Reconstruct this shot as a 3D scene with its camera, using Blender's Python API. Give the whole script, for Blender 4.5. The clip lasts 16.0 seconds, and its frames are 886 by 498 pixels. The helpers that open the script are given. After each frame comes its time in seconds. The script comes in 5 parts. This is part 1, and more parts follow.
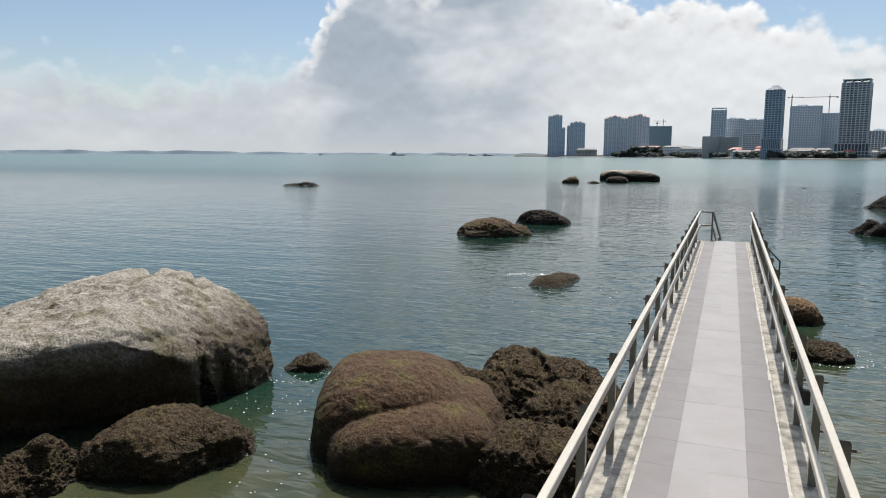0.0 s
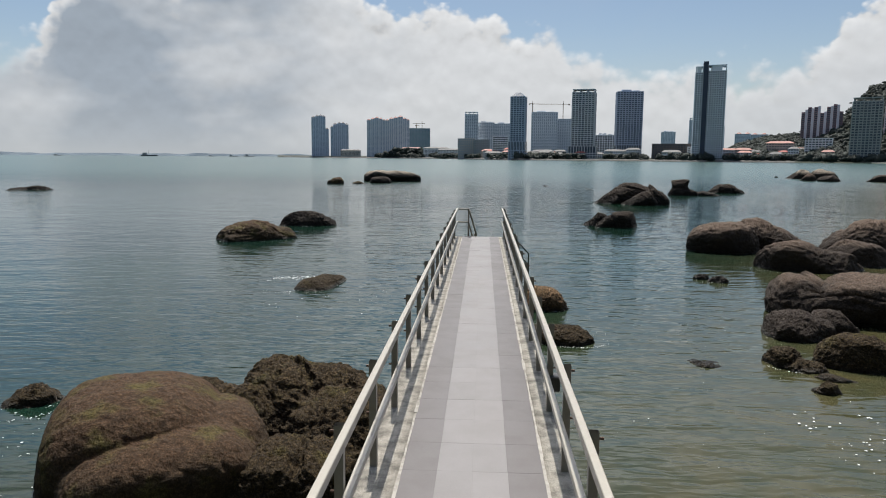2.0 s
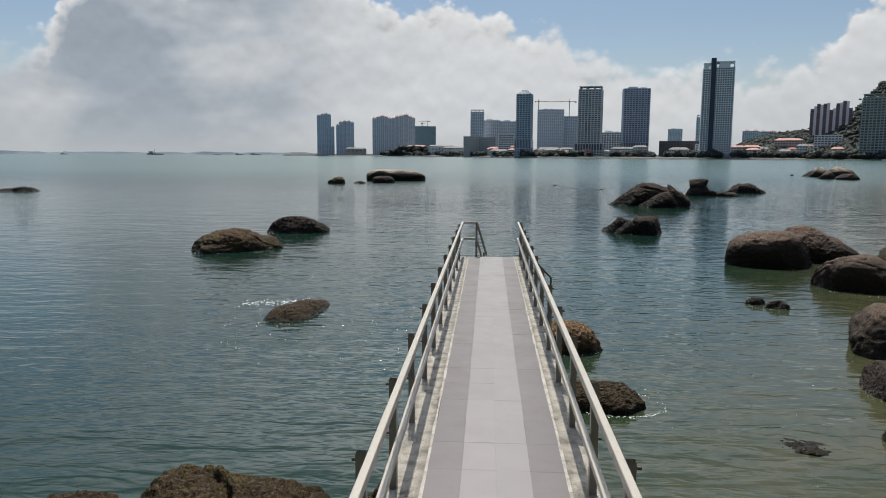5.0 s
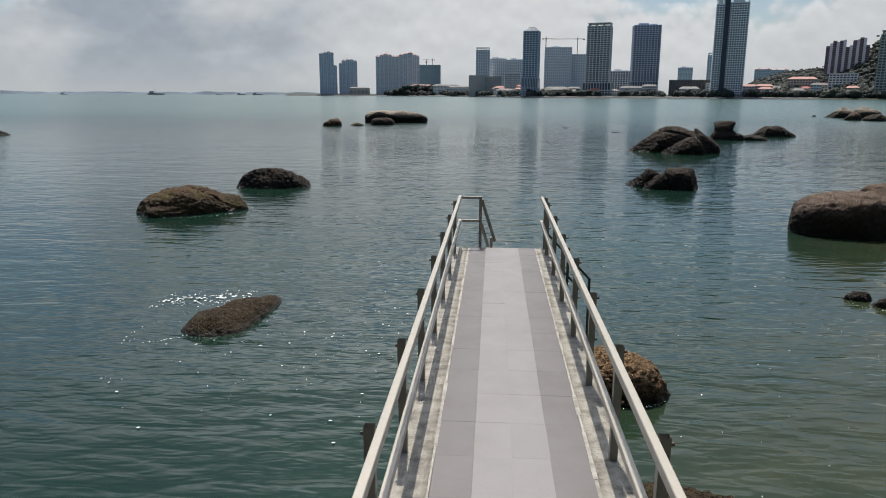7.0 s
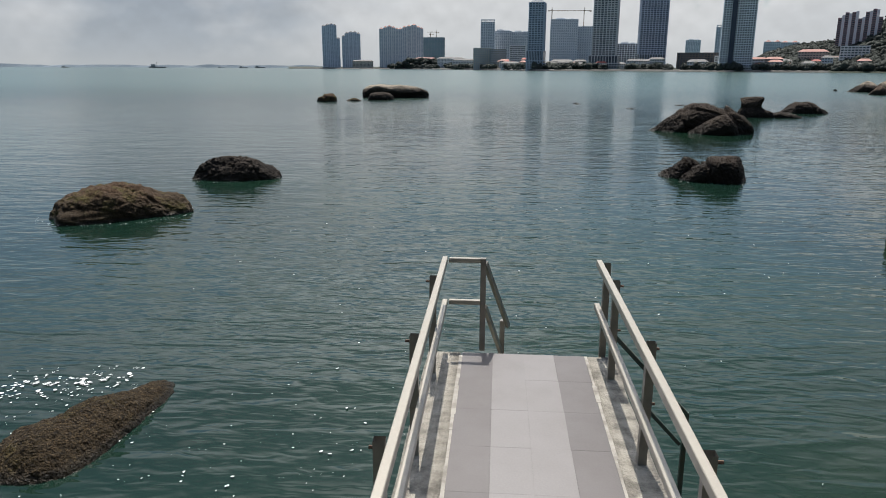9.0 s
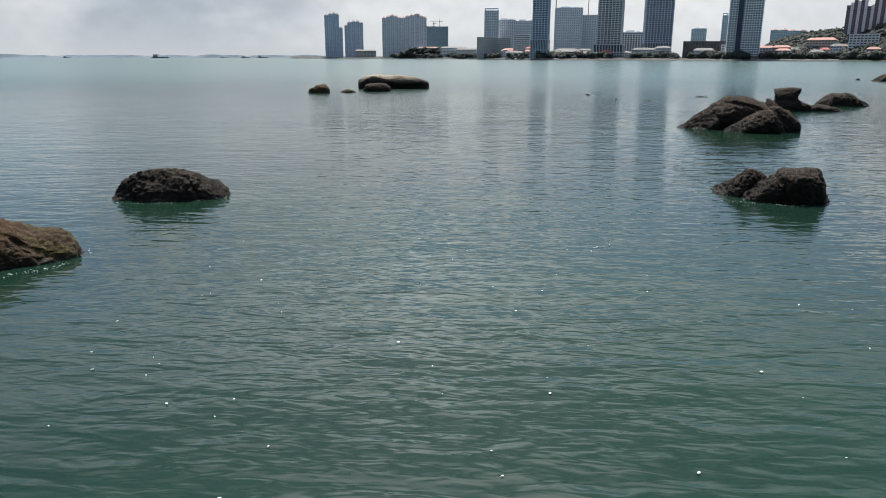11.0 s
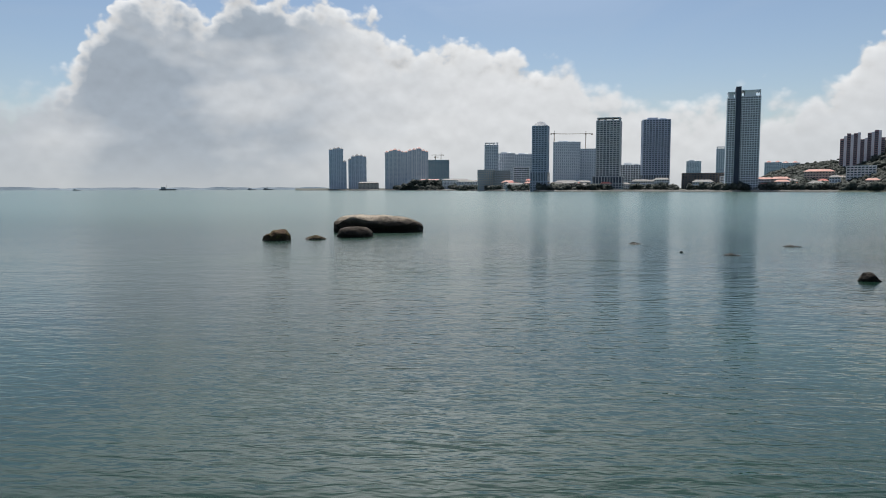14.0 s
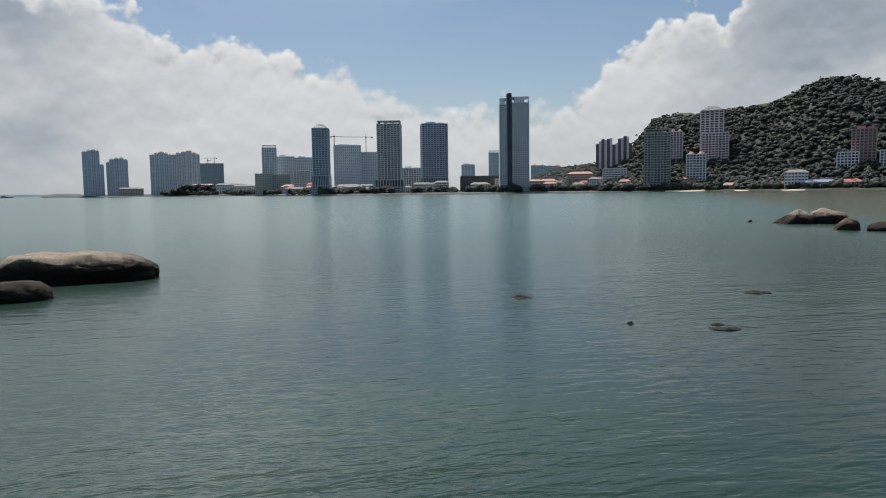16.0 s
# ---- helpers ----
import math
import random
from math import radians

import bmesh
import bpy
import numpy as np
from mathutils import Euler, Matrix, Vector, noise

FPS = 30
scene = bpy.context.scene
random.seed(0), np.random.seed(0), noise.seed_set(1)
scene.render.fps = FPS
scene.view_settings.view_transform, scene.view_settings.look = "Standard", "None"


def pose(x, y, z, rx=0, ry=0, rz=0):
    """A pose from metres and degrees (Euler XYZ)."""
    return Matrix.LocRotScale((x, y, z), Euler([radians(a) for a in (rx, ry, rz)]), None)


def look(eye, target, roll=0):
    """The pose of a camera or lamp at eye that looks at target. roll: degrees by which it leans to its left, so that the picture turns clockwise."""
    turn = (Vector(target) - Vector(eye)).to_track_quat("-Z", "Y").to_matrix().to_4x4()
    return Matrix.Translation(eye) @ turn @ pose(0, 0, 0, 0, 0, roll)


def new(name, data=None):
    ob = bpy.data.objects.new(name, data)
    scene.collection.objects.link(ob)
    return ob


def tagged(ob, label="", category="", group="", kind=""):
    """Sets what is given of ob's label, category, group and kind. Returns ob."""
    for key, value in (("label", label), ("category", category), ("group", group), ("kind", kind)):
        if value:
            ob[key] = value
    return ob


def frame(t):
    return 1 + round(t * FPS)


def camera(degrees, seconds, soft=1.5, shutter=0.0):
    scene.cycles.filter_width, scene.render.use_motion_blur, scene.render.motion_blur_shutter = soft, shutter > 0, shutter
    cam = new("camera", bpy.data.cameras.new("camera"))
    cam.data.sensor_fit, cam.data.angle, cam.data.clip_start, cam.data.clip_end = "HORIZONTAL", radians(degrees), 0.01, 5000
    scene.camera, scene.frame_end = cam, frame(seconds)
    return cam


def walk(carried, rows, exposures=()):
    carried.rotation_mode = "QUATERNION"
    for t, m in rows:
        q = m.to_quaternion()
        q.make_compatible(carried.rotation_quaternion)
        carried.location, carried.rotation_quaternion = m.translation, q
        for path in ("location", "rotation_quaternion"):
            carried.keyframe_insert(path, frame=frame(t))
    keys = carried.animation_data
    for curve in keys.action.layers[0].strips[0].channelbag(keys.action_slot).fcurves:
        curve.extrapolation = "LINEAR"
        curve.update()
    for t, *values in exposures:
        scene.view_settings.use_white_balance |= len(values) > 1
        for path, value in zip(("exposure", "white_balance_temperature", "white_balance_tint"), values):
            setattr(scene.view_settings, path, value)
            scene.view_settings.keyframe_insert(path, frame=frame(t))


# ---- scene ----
cam = camera(64.2, 16.0, soft=1.0)
PATH = [
    (0, (0.067, 3.909, 5.091), (-0.674, 5.747, 4.826), 0.3),
    (0.5, (0.082, 3.961, 5.071), (-0.460, 5.868, 4.806), 0.4),
    (1, (0.109, 4.088, 5.069), (-0.201, 6.046, 4.807), 0.4),
    (1.5, (0.084, 4.334, 5.022), (-0.032, 6.313, 4.763), 0.4),
    (2, (0.103, 4.437, 5.045), (-0.007, 6.417, 4.786), 0.4),
    (2.5, (0.077, 4.512, 5.046), (-0.036, 6.492, 4.790), 0.4),
    (3, (0.078, 4.795, 5.055), (-0.040, 6.775, 4.799), 0.4),
    (3.5, (0.055, 5.417, 5.032), (-0.065, 7.397, 4.779), 0.4),
    (6, (-0.142, 12.699, 5.211), (-0.275, 14.671, 4.903), 0.2),
    (6.5, (-0.172, 14.326, 5.200), (-0.308, 16.286, 4.826), 0.2),
    (7, (-0.155, 16.018, 5.178), (-0.293, 17.967, 4.750), 0.2),
    (7.5, (-0.219, 17.634, 5.133), (-0.358, 19.574, 4.668), 0.1),
    (8, (-0.226, 19.292, 5.134), (-0.369, 21.231, 4.664), 0.1),
    (8.5, (-0.244, 20.989, 5.154), (-0.389, 22.928, 4.686), 0.2),
    (9, (-0.272, 22.746, 5.156), (-0.420, 24.677, 4.658), 0.2),
    (11.5, (-0.620, 33.158, 5.016), (-0.780, 35.081, 4.491), -0.0),
    (12, (-0.808, 36.421, 5.101), (-0.971, 38.370, 4.680), -0.0),
    (12.5, (-1.052, 40.438, 5.304), (-1.218, 42.407, 4.997), -0.1),
    (13, (-1.354, 44.816, 5.331), (-1.520, 46.801, 5.146), -0.1),
    (13.5, (-1.709, 50.382, 5.502), (-1.876, 52.367, 5.324), -0.1),
    (14, (-2.173, 57.403, 5.640), (-2.341, 59.389, 5.469), -0.1),
    (14.5, (-2.749, 65.339, 6.033), (-2.818, 67.331, 5.867), -0.2),
    (15, (-3.054, 73.184, 6.320), (-2.929, 75.174, 6.155), -0.5),
    (15.5, (-3.045, 81.084, 6.555), (-2.764, 83.057, 6.390), -0.7),
    (16, (-2.754, 89.734, 6.559), (-2.316, 91.678, 6.393), -0.8),
]
walk(cam, [(t, look(eye, target, roll)) for t, eye, target, roll in PATH],
     exposures=[(0.0, 0.34), (1.0, 0.22), (2.0, 0.08), (4.0, 0.0), (9.0, 0.03), (11.5, 0.39), (13.0, 0.30), (14.5, 0.06), (16.0, 0.0)])

# ---- world: hazy tropical sky with a cumulus bank, sun high ahead ----
SUN_EL, SUN_AZ = 63.0, -6.0
world = bpy.data.worlds.new("sky")
scene.world = world
world.use_nodes = True


class Nodes:
    """Short way to write node sums."""

    def __init__(self, tree):
        self.tree = tree

    def plug(self, value, socket):
        if isinstance(value, (int, float, tuple)):
            socket.default_value = value
        else:
            self.tree.links.new(value, socket)

    def math(self, op, a, b=None, c=None, clamp=False):
        node = self.tree.nodes.new("ShaderNodeMath")
        node.operation, node.use_clamp = op, clamp
        for value, socket in zip((a, b, c), node.inputs):
            if value is not None:
                self.plug(value, socket)
        return node.outputs[0]

    def step(self, value, low, high, to_low=0.0, to_high=1.0):
        node = self.tree.nodes.new("ShaderNodeMapRange")
        node.interpolation_type = "SMOOTHSTEP"
        for item, socket in zip((value, low, high, to_low, to_high), node.inputs):
            self.plug(item, socket)
        return node.outputs[0]

    def mix(self, factor, a, b, blend="MIX"):
        node = self.tree.nodes.new("ShaderNodeMix")
        node.data_type, node.blend_type = "RGBA", blend
        self.plug(factor, node.inputs[0])
        self.plug(a if not isinstance(a, tuple) else (*a, 1.0), node.inputs[6])
        self.plug(b if not isinstance(b, tuple) else (*b, 1.0), node.inputs[7])
        return node.outputs[2]

    def noise(self, vector, scale, detail=4.0, rough=0.5, distort=0.0):
        node = self.tree.nodes.new("ShaderNodeTexNoise")
        self.plug(vector, node.inputs["Vector"])
        for key, value in (("Scale", scale), ("Detail", detail), ("Roughness", rough), ("Distortion", distort)):
            node.inputs[key].default_value = value
        return node.outputs[0]

    def voronoi(self, vector, scale, feature="F1"):
        node = self.tree.nodes.new("ShaderNodeTexVoronoi")
        node.feature = feature
        self.plug(vector, node.inputs["Vector"])
        node.inputs["Scale"].default_value = scale
        return node.outputs[0]

    def join(self, x, y, z):
        node = self.tree.nodes.new("ShaderNodeCombineXYZ")
        for value, socket in zip((x, y, z), node.inputs):
            self.plug(value, socket)
        return node.outputs[0]

    def split(self, vector):
        node = self.tree.nodes.new("ShaderNodeSeparateXYZ")
        self.plug(vector, node.inputs[0])
        return node.outputs

    def ramp(self, value, stops, ease="EASE"):
        node = self.tree.nodes.new("ShaderNodeValToRGB")
        node.color_ramp.interpolation = ease
        while len(node.color_ramp.elements) < len(stops):
            node.color_ramp.elements.new(0.5)
        for element, (at, level) in zip(node.color_ramp.elements, stops):
            element.position = at
            element.color = (level, level, level, 1) if isinstance(level, float) else (*level, 1)
        self.plug(value, node.inputs[0])
        return node.outputs[0]

    def bump(self, height, strength, distance, normal=None):
        node = self.tree.nodes.new("ShaderNodeBump")
        node.inputs["Strength"].default_value = strength
        node.inputs["Distance"].default_value = distance
        self.plug(height, node.inputs["Height"])
        if normal is not None:
            self.plug(normal, node.inputs["Normal"])
        return node.outputs[0]


def build_sky():
    k = Nodes(world.node_tree)
    back = world.node_tree.nodes["Background"]
    clear = world.node_tree.nodes.new("ShaderNodeTexSky")
    clear.sky_type, clear.sun_disc = "NISHITA", False
    clear.sun_elevation, clear.sun_rotation = radians(SUN_EL), radians(SUN_AZ)
    clear.air_density, clear.dust_density, clear.ozone_density = 1.0, 0.7, 1.5
    coord = world.node_tree.nodes.new("ShaderNodeTexCoord")
    x, y, z = k.split(coord.outputs["Generated"])
    az = k.math("MULTIPLY", k.math("ARCTAN2", x, y), 57.2958)
    el = k.math("MULTIPLY", k.math("ARCSINE", z), 57.2958)
    up = k.math("MAXIMUM", el, 0.0)
    # outline of the cloud bank: its top, in degrees, along the azimuth
    along = k.math("DIVIDE", k.math("ADD", az, 60.0), 120.0, clamp=True)
    tops = [(-60, 8.5), (-46, 7.5), (-37, 8.0), (-32.4, 9.0), (-30.8, 12.6), (-27.8, 15.0), (-24, 14.3), (-19, 15.6), (-15, 16.0), (-11, 14.5),
            (-7.5, 12.0), (-1, 12.4), (4, 10.9), (8, 9.3), (13, 8.2), (20, 8.0), (23.5, 8.8), (26, 11.4), (30, 13.0), (34, 13.2), (37, 16.0), (42, 19.0), (50, 15.0), (60, 10.0)]
    top = k.math("MULTIPLY", k.ramp(along, [((a + 60) / 120, e / 24) for a, e in tops]), 24.0)
    def billow(rise):
        place = k.join(k.math("MULTIPLY", az, 1.0), k.math("MULTIPLY", k.math("ADD", el, rise), 1.25), 3.1)
        wide = k.noise(place, 0.20, 5.0, 0.5, 0.2)
        node = world.node_tree.nodes.new("ShaderNodeTexVoronoi")
        node.feature = "SMOOTH_F1"
        node.inputs["Scale"].default_value = 0.42
        node.inputs["Detail"].default_value = 2.5
        node.inputs["Roughness"].default_value = 0.55
        node.inputs["Smoothness"].default_value = 0.35
        k.plug(place, node.inputs["Vector"])
        puff = k.math("SUBTRACT", 0.62, node.outputs[0])
        return k.math("ADD", k.math("MULTIPLY", k.math("SUBTRACT", wide, 0.5), 3.6), k.math("MULTIPLY", puff, 2.6))
    here, above = billow(0.0), billow(0.7)
    depth = k.math("ADD", k.math("SUBTRACT", top, el), here)
    soft = k.ramp(along, [(0.0, 0.9), (0.205, 0.9), (0.24, 0.2), (0.5, 0.25), (0.58, 0.6), (0.68, 0.5), (0.72, 0.2), (1.0, 0.2)])
    mask = k.step(depth, 0.0, k.math("MULTIPLY", soft, 4.0))
    rim = k.math("SUBTRACT", 1.0, k.step(depth, 0.5, 2.6))
    relief = k.math("MULTIPLY", k.math("MULTIPLY", k.math("SUBTRACT", here, above), 0.12), k.math("ADD", 0.4, rim))
    grey_at = k.ramp(along, [(0.0, 0.6), (0.215, 0.5), (0.255, 0.95), (0.34, 0.85), (0.41, 0.30), (0.48, 0.12), (0.58, 0.10), (0.7, 0.22), (0.77, 0.45), (0.84, 0.85), (1.0, 0.8)])
    wide = k.noise(k.join(az, k.math("MULTIPLY", el, 2.0), 7.7), 0.10, 3.5, 0.5)
    grey = k.math("MULTIPLY", k.math("MULTIPLY", k.math("SUBTRACT", 1.0, rim), grey_at), k.step(wide, 0.3, 0.6, 0.5, 1.25), clamp=True)
    cloud = k.mix(grey, (0.69, 0.70, 0.71), (0.31, 0.36, 0.42))
    off_x, off_y = k.math("DIVIDE", k.math("SUBTRACT", az, 11.6), 2.6), k.math("DIVIDE", k.math("SUBTRACT", el, 7.3), 1.3)
    puff = k.math("SUBTRACT", 1.0, k.math("ADD", k.math("MULTIPLY", off_x, off_x), k.math("MULTIPLY", off_y, off_y)))
    puff = k.step(k.math("ADD", puff, k.math("MULTIPLY", here, 0.35)), 0.1, 1.0)
    cloud = k.mix(k.math("MULTIPLY", puff, k.step(off_y, 0.9, -0.4, 0.0, 0.75)), cloud, (0.36, 0.39, 0.43))
    lift = k.math("ADD", 1.0, relief)
    cloud = k.mix(1.0, cloud, k.join(lift, lift, lift), "MULTIPLY")
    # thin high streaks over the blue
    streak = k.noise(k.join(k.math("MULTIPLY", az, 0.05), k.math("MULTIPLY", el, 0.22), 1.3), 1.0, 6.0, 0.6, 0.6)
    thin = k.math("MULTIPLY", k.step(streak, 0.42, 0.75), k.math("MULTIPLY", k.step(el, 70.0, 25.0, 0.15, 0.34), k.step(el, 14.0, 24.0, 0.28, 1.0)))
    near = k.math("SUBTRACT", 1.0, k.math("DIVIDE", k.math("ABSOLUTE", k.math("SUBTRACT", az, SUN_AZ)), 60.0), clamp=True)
    # bright band added above the cloud bank for the water to reflect
    added_veil = k.math("MULTIPLY", k.math("MULTIPLY", k.step(el, 15.5, 20.0), k.step(el, 36.0, 22.0)), near)
    thin = k.math("MAXIMUM", k.math("MULTIPLY", thin, k.math("ADD", 0.35, k.math("MULTIPLY", near, 0.65))), k.math("MULTIPLY", added_veil, 0.9))
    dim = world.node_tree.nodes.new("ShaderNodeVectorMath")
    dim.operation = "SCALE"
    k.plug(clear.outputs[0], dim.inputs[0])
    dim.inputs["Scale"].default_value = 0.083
    # thin cloud glow, added at 12 to 32 degrees to brighten the water's reflections
    added_glow = k.math("ADD", 0.55, k.math("MULTIPLY", k.math("MULTIPLY", near, k.math("MULTIPLY", k.step(el, 12.0, 18.0), k.step(el, 32.0, 18.0))), 1.5))
    air = k.mix(thin, dim.outputs[0], k.mix(1.0, (0.93, 0.97, 1.0), k.join(added_glow, added_glow, added_glow), "MULTIPLY"))
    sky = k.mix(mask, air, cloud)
    # bright haze low over the sea
    low = k.math("POWER", 2.718, k.math("DIVIDE", up, -2.7))
    sky = k.mix(k.math("MULTIPLY", low, 0.85), sky, (0.47, 0.495, 0.51))
    # aureole round the veiled sun
    ray = Vector((math.sin(radians(SUN_AZ)) * math.cos(radians(SUN_EL)), math.cos(radians(SUN_AZ)) * math.cos(radians(SUN_EL)), math.sin(radians(SUN_EL))))
    facing = k.math("ADD", k.math("ADD", k.math("MULTIPLY", x, ray.x), k.math("MULTIPLY", y, ray.y)), k.math("MULTIPLY", z, ray.z))
    halo = k.math("POWER", k.step(facing, 0.80, 1.0), 1.6)
    halo = k.math("MULTIPLY", halo, 3.0)
    sky = k.mix(1.0, sky, k.join(halo, halo, halo), "ADD")
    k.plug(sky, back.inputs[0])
    back.inputs[1].default_value = 1.0


build_sky()
lamp = bpy.data.lights.new("sun", "SUN")
lamp.energy, lamp.angle, lamp.color = 4.6, radians(0.53), (1.0, 0.95, 0.88)
sun = new("sun", lamp)
a, e = radians(SUN_AZ), radians(SUN_EL)
sun.matrix_world = look((0, 0, 60), (-math.sin(a) * math.cos(e), -math.cos(a) * math.cos(e), 60 - math.sin(e)))


# ---- materials ----
def surface(name, rough=0.6, metal=0.0):
    mat = bpy.data.materials.new(name)
    mat.use_nodes = True
    k = Nodes(mat.node_tree)
    shader = mat.node_tree.nodes["Principled BSDF"]
    shader.inputs["Roughness"].default_value = rough
    shader.inputs["Metallic"].default_value = metal
    spot = mat.node_tree.nodes.new("ShaderNodeNewGeometry").outputs["Position"]
    return mat, k, shader, spot


def worn(name, base, stain, rough=0.6, metal=0.0, scale=2.0, amount=0.6, fine=40.0, relief=0.002, random_tone=0.0):
    """A surface in one colour with stains at a large scale and grain at a small one."""
    mat, k, shader, spot = surface(name, rough, metal)
    big = k.step(k.noise(spot, scale, 6.0, 0.6), 0.35, 0.75)
    small = k.noise(spot, fine, 3.0, 0.6)
    tone = k.mix(k.math("MULTIPLY", big, amount), base, stain)
    shade = k.math("ADD", 0.88, k.math("MULTIPLY", small, 0.24))
    if random_tone:
        info = mat.node_tree.nodes.new("ShaderNodeObjectInfo")
        shade = k.math("ADD", shade, k.math("MULTIPLY", k.math("SUBTRACT", info.outputs["Random"], 0.5), random_tone))
    k.plug(k.mix(1.0, tone, k.join(shade, shade, shade), "MULTIPLY"), shader.inputs["Base Color"])
    k.plug(k.math("ADD", rough - 0.08, k.math("MULTIPLY", big, 0.16)), shader.inputs["Roughness"])
    if relief:
        k.plug(k.bump(small, 1.0, relief), shader.inputs["Normal"])
    return mat


def water_material():
    mat, k, shader, spot = surface("sea_water", 0.035)
    shader.inputs["IOR"].default_value = 1.33
    x, y, z = k.split(spot)
    # sandy shallows on the landward side of the pier, deeper green outwards
    sand = k.math("ADD", k.math("MULTIPLY", x, 0.6), k.math("MULTIPLY", k.math("SUBTRACT", 22.0, y), 0.35))
    sand = k.math("ADD", sand, k.math("MULTIPLY", k.noise(spot, 0.22, 4.0, 0.55), 3.0))
    shallow = k.math("MULTIPLY", k.step(sand, -1.0, 7.5), k.step(x, -3.0, 3.0))
    patch = k.noise(spot, 0.035, 4.0, 0.55)
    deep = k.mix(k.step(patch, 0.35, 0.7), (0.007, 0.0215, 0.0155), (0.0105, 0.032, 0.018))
    # paler base colour further out, lifting far water in place of reflected sky
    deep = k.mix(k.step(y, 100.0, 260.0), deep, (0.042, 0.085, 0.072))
    bed = k.mix(k.step(k.noise(spot, 0.9, 5.0, 0.6), 0.3, 0.7), (0.066, 0.060, 0.027), (0.040, 0.046, 0.023))
    shore = k.math("MULTIPLY", k.step(k.math("ADD", y, k.math("MULTIPLY", x, -0.15)), 18.0, 12.0), 0.8)
    shallow = k.math("MAXIMUM", shallow, shore)
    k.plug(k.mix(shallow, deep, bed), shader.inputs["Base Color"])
    # wind ripples: long crests across the view, finer chop on top
    def ripple(sx, sy, turn, scale, detail, rough):
        node = mat.node_tree.nodes.new("ShaderNodeMapping")
        node.inputs["Scale"].default_value = (sx, sy, 1.0)
        node.inputs["Rotation"].default_value = (0, 0, radians(turn))
        k.plug(spot, node.inputs[0])
        return k.noise(node.outputs[0], scale, detail, rough, 0.6)
    swell = ripple(0.35, 1.0, 8, 0.42, 1.0, 0.5)
    wave = ripple(0.36, 1.0, -6, 1.9, 1.5, 0.5)
    chop = ripple(0.40, 1.0, 12, 5.2, 1.0, 0.5)
    calm = k.step(k.noise(spot, 0.045, 3.0, 0.5), 0.3, 0.7, 0.6, 1.2)
    calm = k.math("MULTIPLY", calm, k.step(y, 130.0, 320.0, 1.0, 0.5))
    k.plug(k.step(y, 40.0, 180.0, 0.03, 0.24), shader.inputs["Roughness"])
    sea = k.math("ADD", k.math("MULTIPLY", swell, 0.10), k.math("ADD", k.math("MULTIPLY", wave, 0.080), k.math("MULTIPLY", chop, 0.024)))
    k.plug(k.bump(k.math("MULTIPLY", sea, calm), 1.0, 0.62), shader.inputs["Normal"])
    return mat


def rock_material(name, crown, flank, crust, tide=0.7, relief=1.0, moss=0.0, speck=1.0):
    """Weathered granite: crown colour high up, a darker flank of tide stain and painted side shade, a shell crust below
    the tide line.
    """
    mat, k, shader, spot = surface(name, 0.78)
    shader.inputs["Specular IOR Level"].default_value = 0.22
    x, y, z = k.split(spot)
    big = k.noise(spot, 0.9, 6.0, 0.6)
    mid = k.noise(spot, 6.0, 6.0, 0.65)
    fine = k.noise(spot, 19.0, 4.0, 0.65)
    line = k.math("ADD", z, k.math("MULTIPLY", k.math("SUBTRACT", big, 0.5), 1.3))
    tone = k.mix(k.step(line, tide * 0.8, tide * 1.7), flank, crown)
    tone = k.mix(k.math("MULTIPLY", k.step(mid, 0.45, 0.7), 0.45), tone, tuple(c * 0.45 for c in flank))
    if moss:
        tone = k.mix(k.math("MULTIPLY", k.step(k.noise(spot, 1.7, 5.0, 0.6), 0.48, 0.68), moss), tone, (0.085, 0.075, 0.018))
    cells = k.voronoi(spot, 26.0)
    shells = k.math("MULTIPLY", k.step(k.math("ADD", line, k.math("MULTIPLY", mid, 0.35)), tide * 0.95, tide * 0.45), k.step(mid, 0.3, 0.5))
    tone = k.mix(k.math("MULTIPLY", shells, 0.85), tone, crust)
    tone = k.mix(k.math("MULTIPLY", shells, k.math("MULTIPLY", k.step(cells, 0.24, 0.10, 0.0, 0.6), k.step(big, 0.45, 0.65))), tone, (0.30, 0.28, 0.23))
    wet = k.step(k.math("ADD", z, k.math("MULTIPLY", mid, 0.1)), 0.2, 0.09)
    tone = k.mix(k.math("MULTIPLY", wet, 0.6), tone, (0.018, 0.017, 0.014))
    grit = k.noise(spot, 52.0, 3.0, 0.6)
    shade = k.math("MULTIPLY", k.step(fine, 0.32, 0.68, 0.35, 1.6), k.step(grit, 0.32, 0.68, 0.4, 1.6))
    shade = k.math("ADD", 1.0 - speck, k.math("MULTIPLY", shade, speck))
    k.plug(k.mix(1.0, tone, k.join(shade, shade, shade), "MULTIPLY"), shader.inputs["Base Color"])
    k.plug(k.math("SUBTRACT", 0.85, k.math("MULTIPLY", wet, 0.5)), shader.inputs["Roughness"])
    lumps = k.math("ADD", k.math("MULTIPLY", mid, 0.13), k.math("ADD", k.math("ADD", k.math("MULTIPLY", fine, 0.075), k.math("MULTIPLY", grit, 0.030)), k.math("MULTIPLY", k.math("MULTIPLY", cells, shells), -0.05)))
    k.plug(k.bump(lumps, 1.0, relief), shader.inputs["Normal"])
    return mat


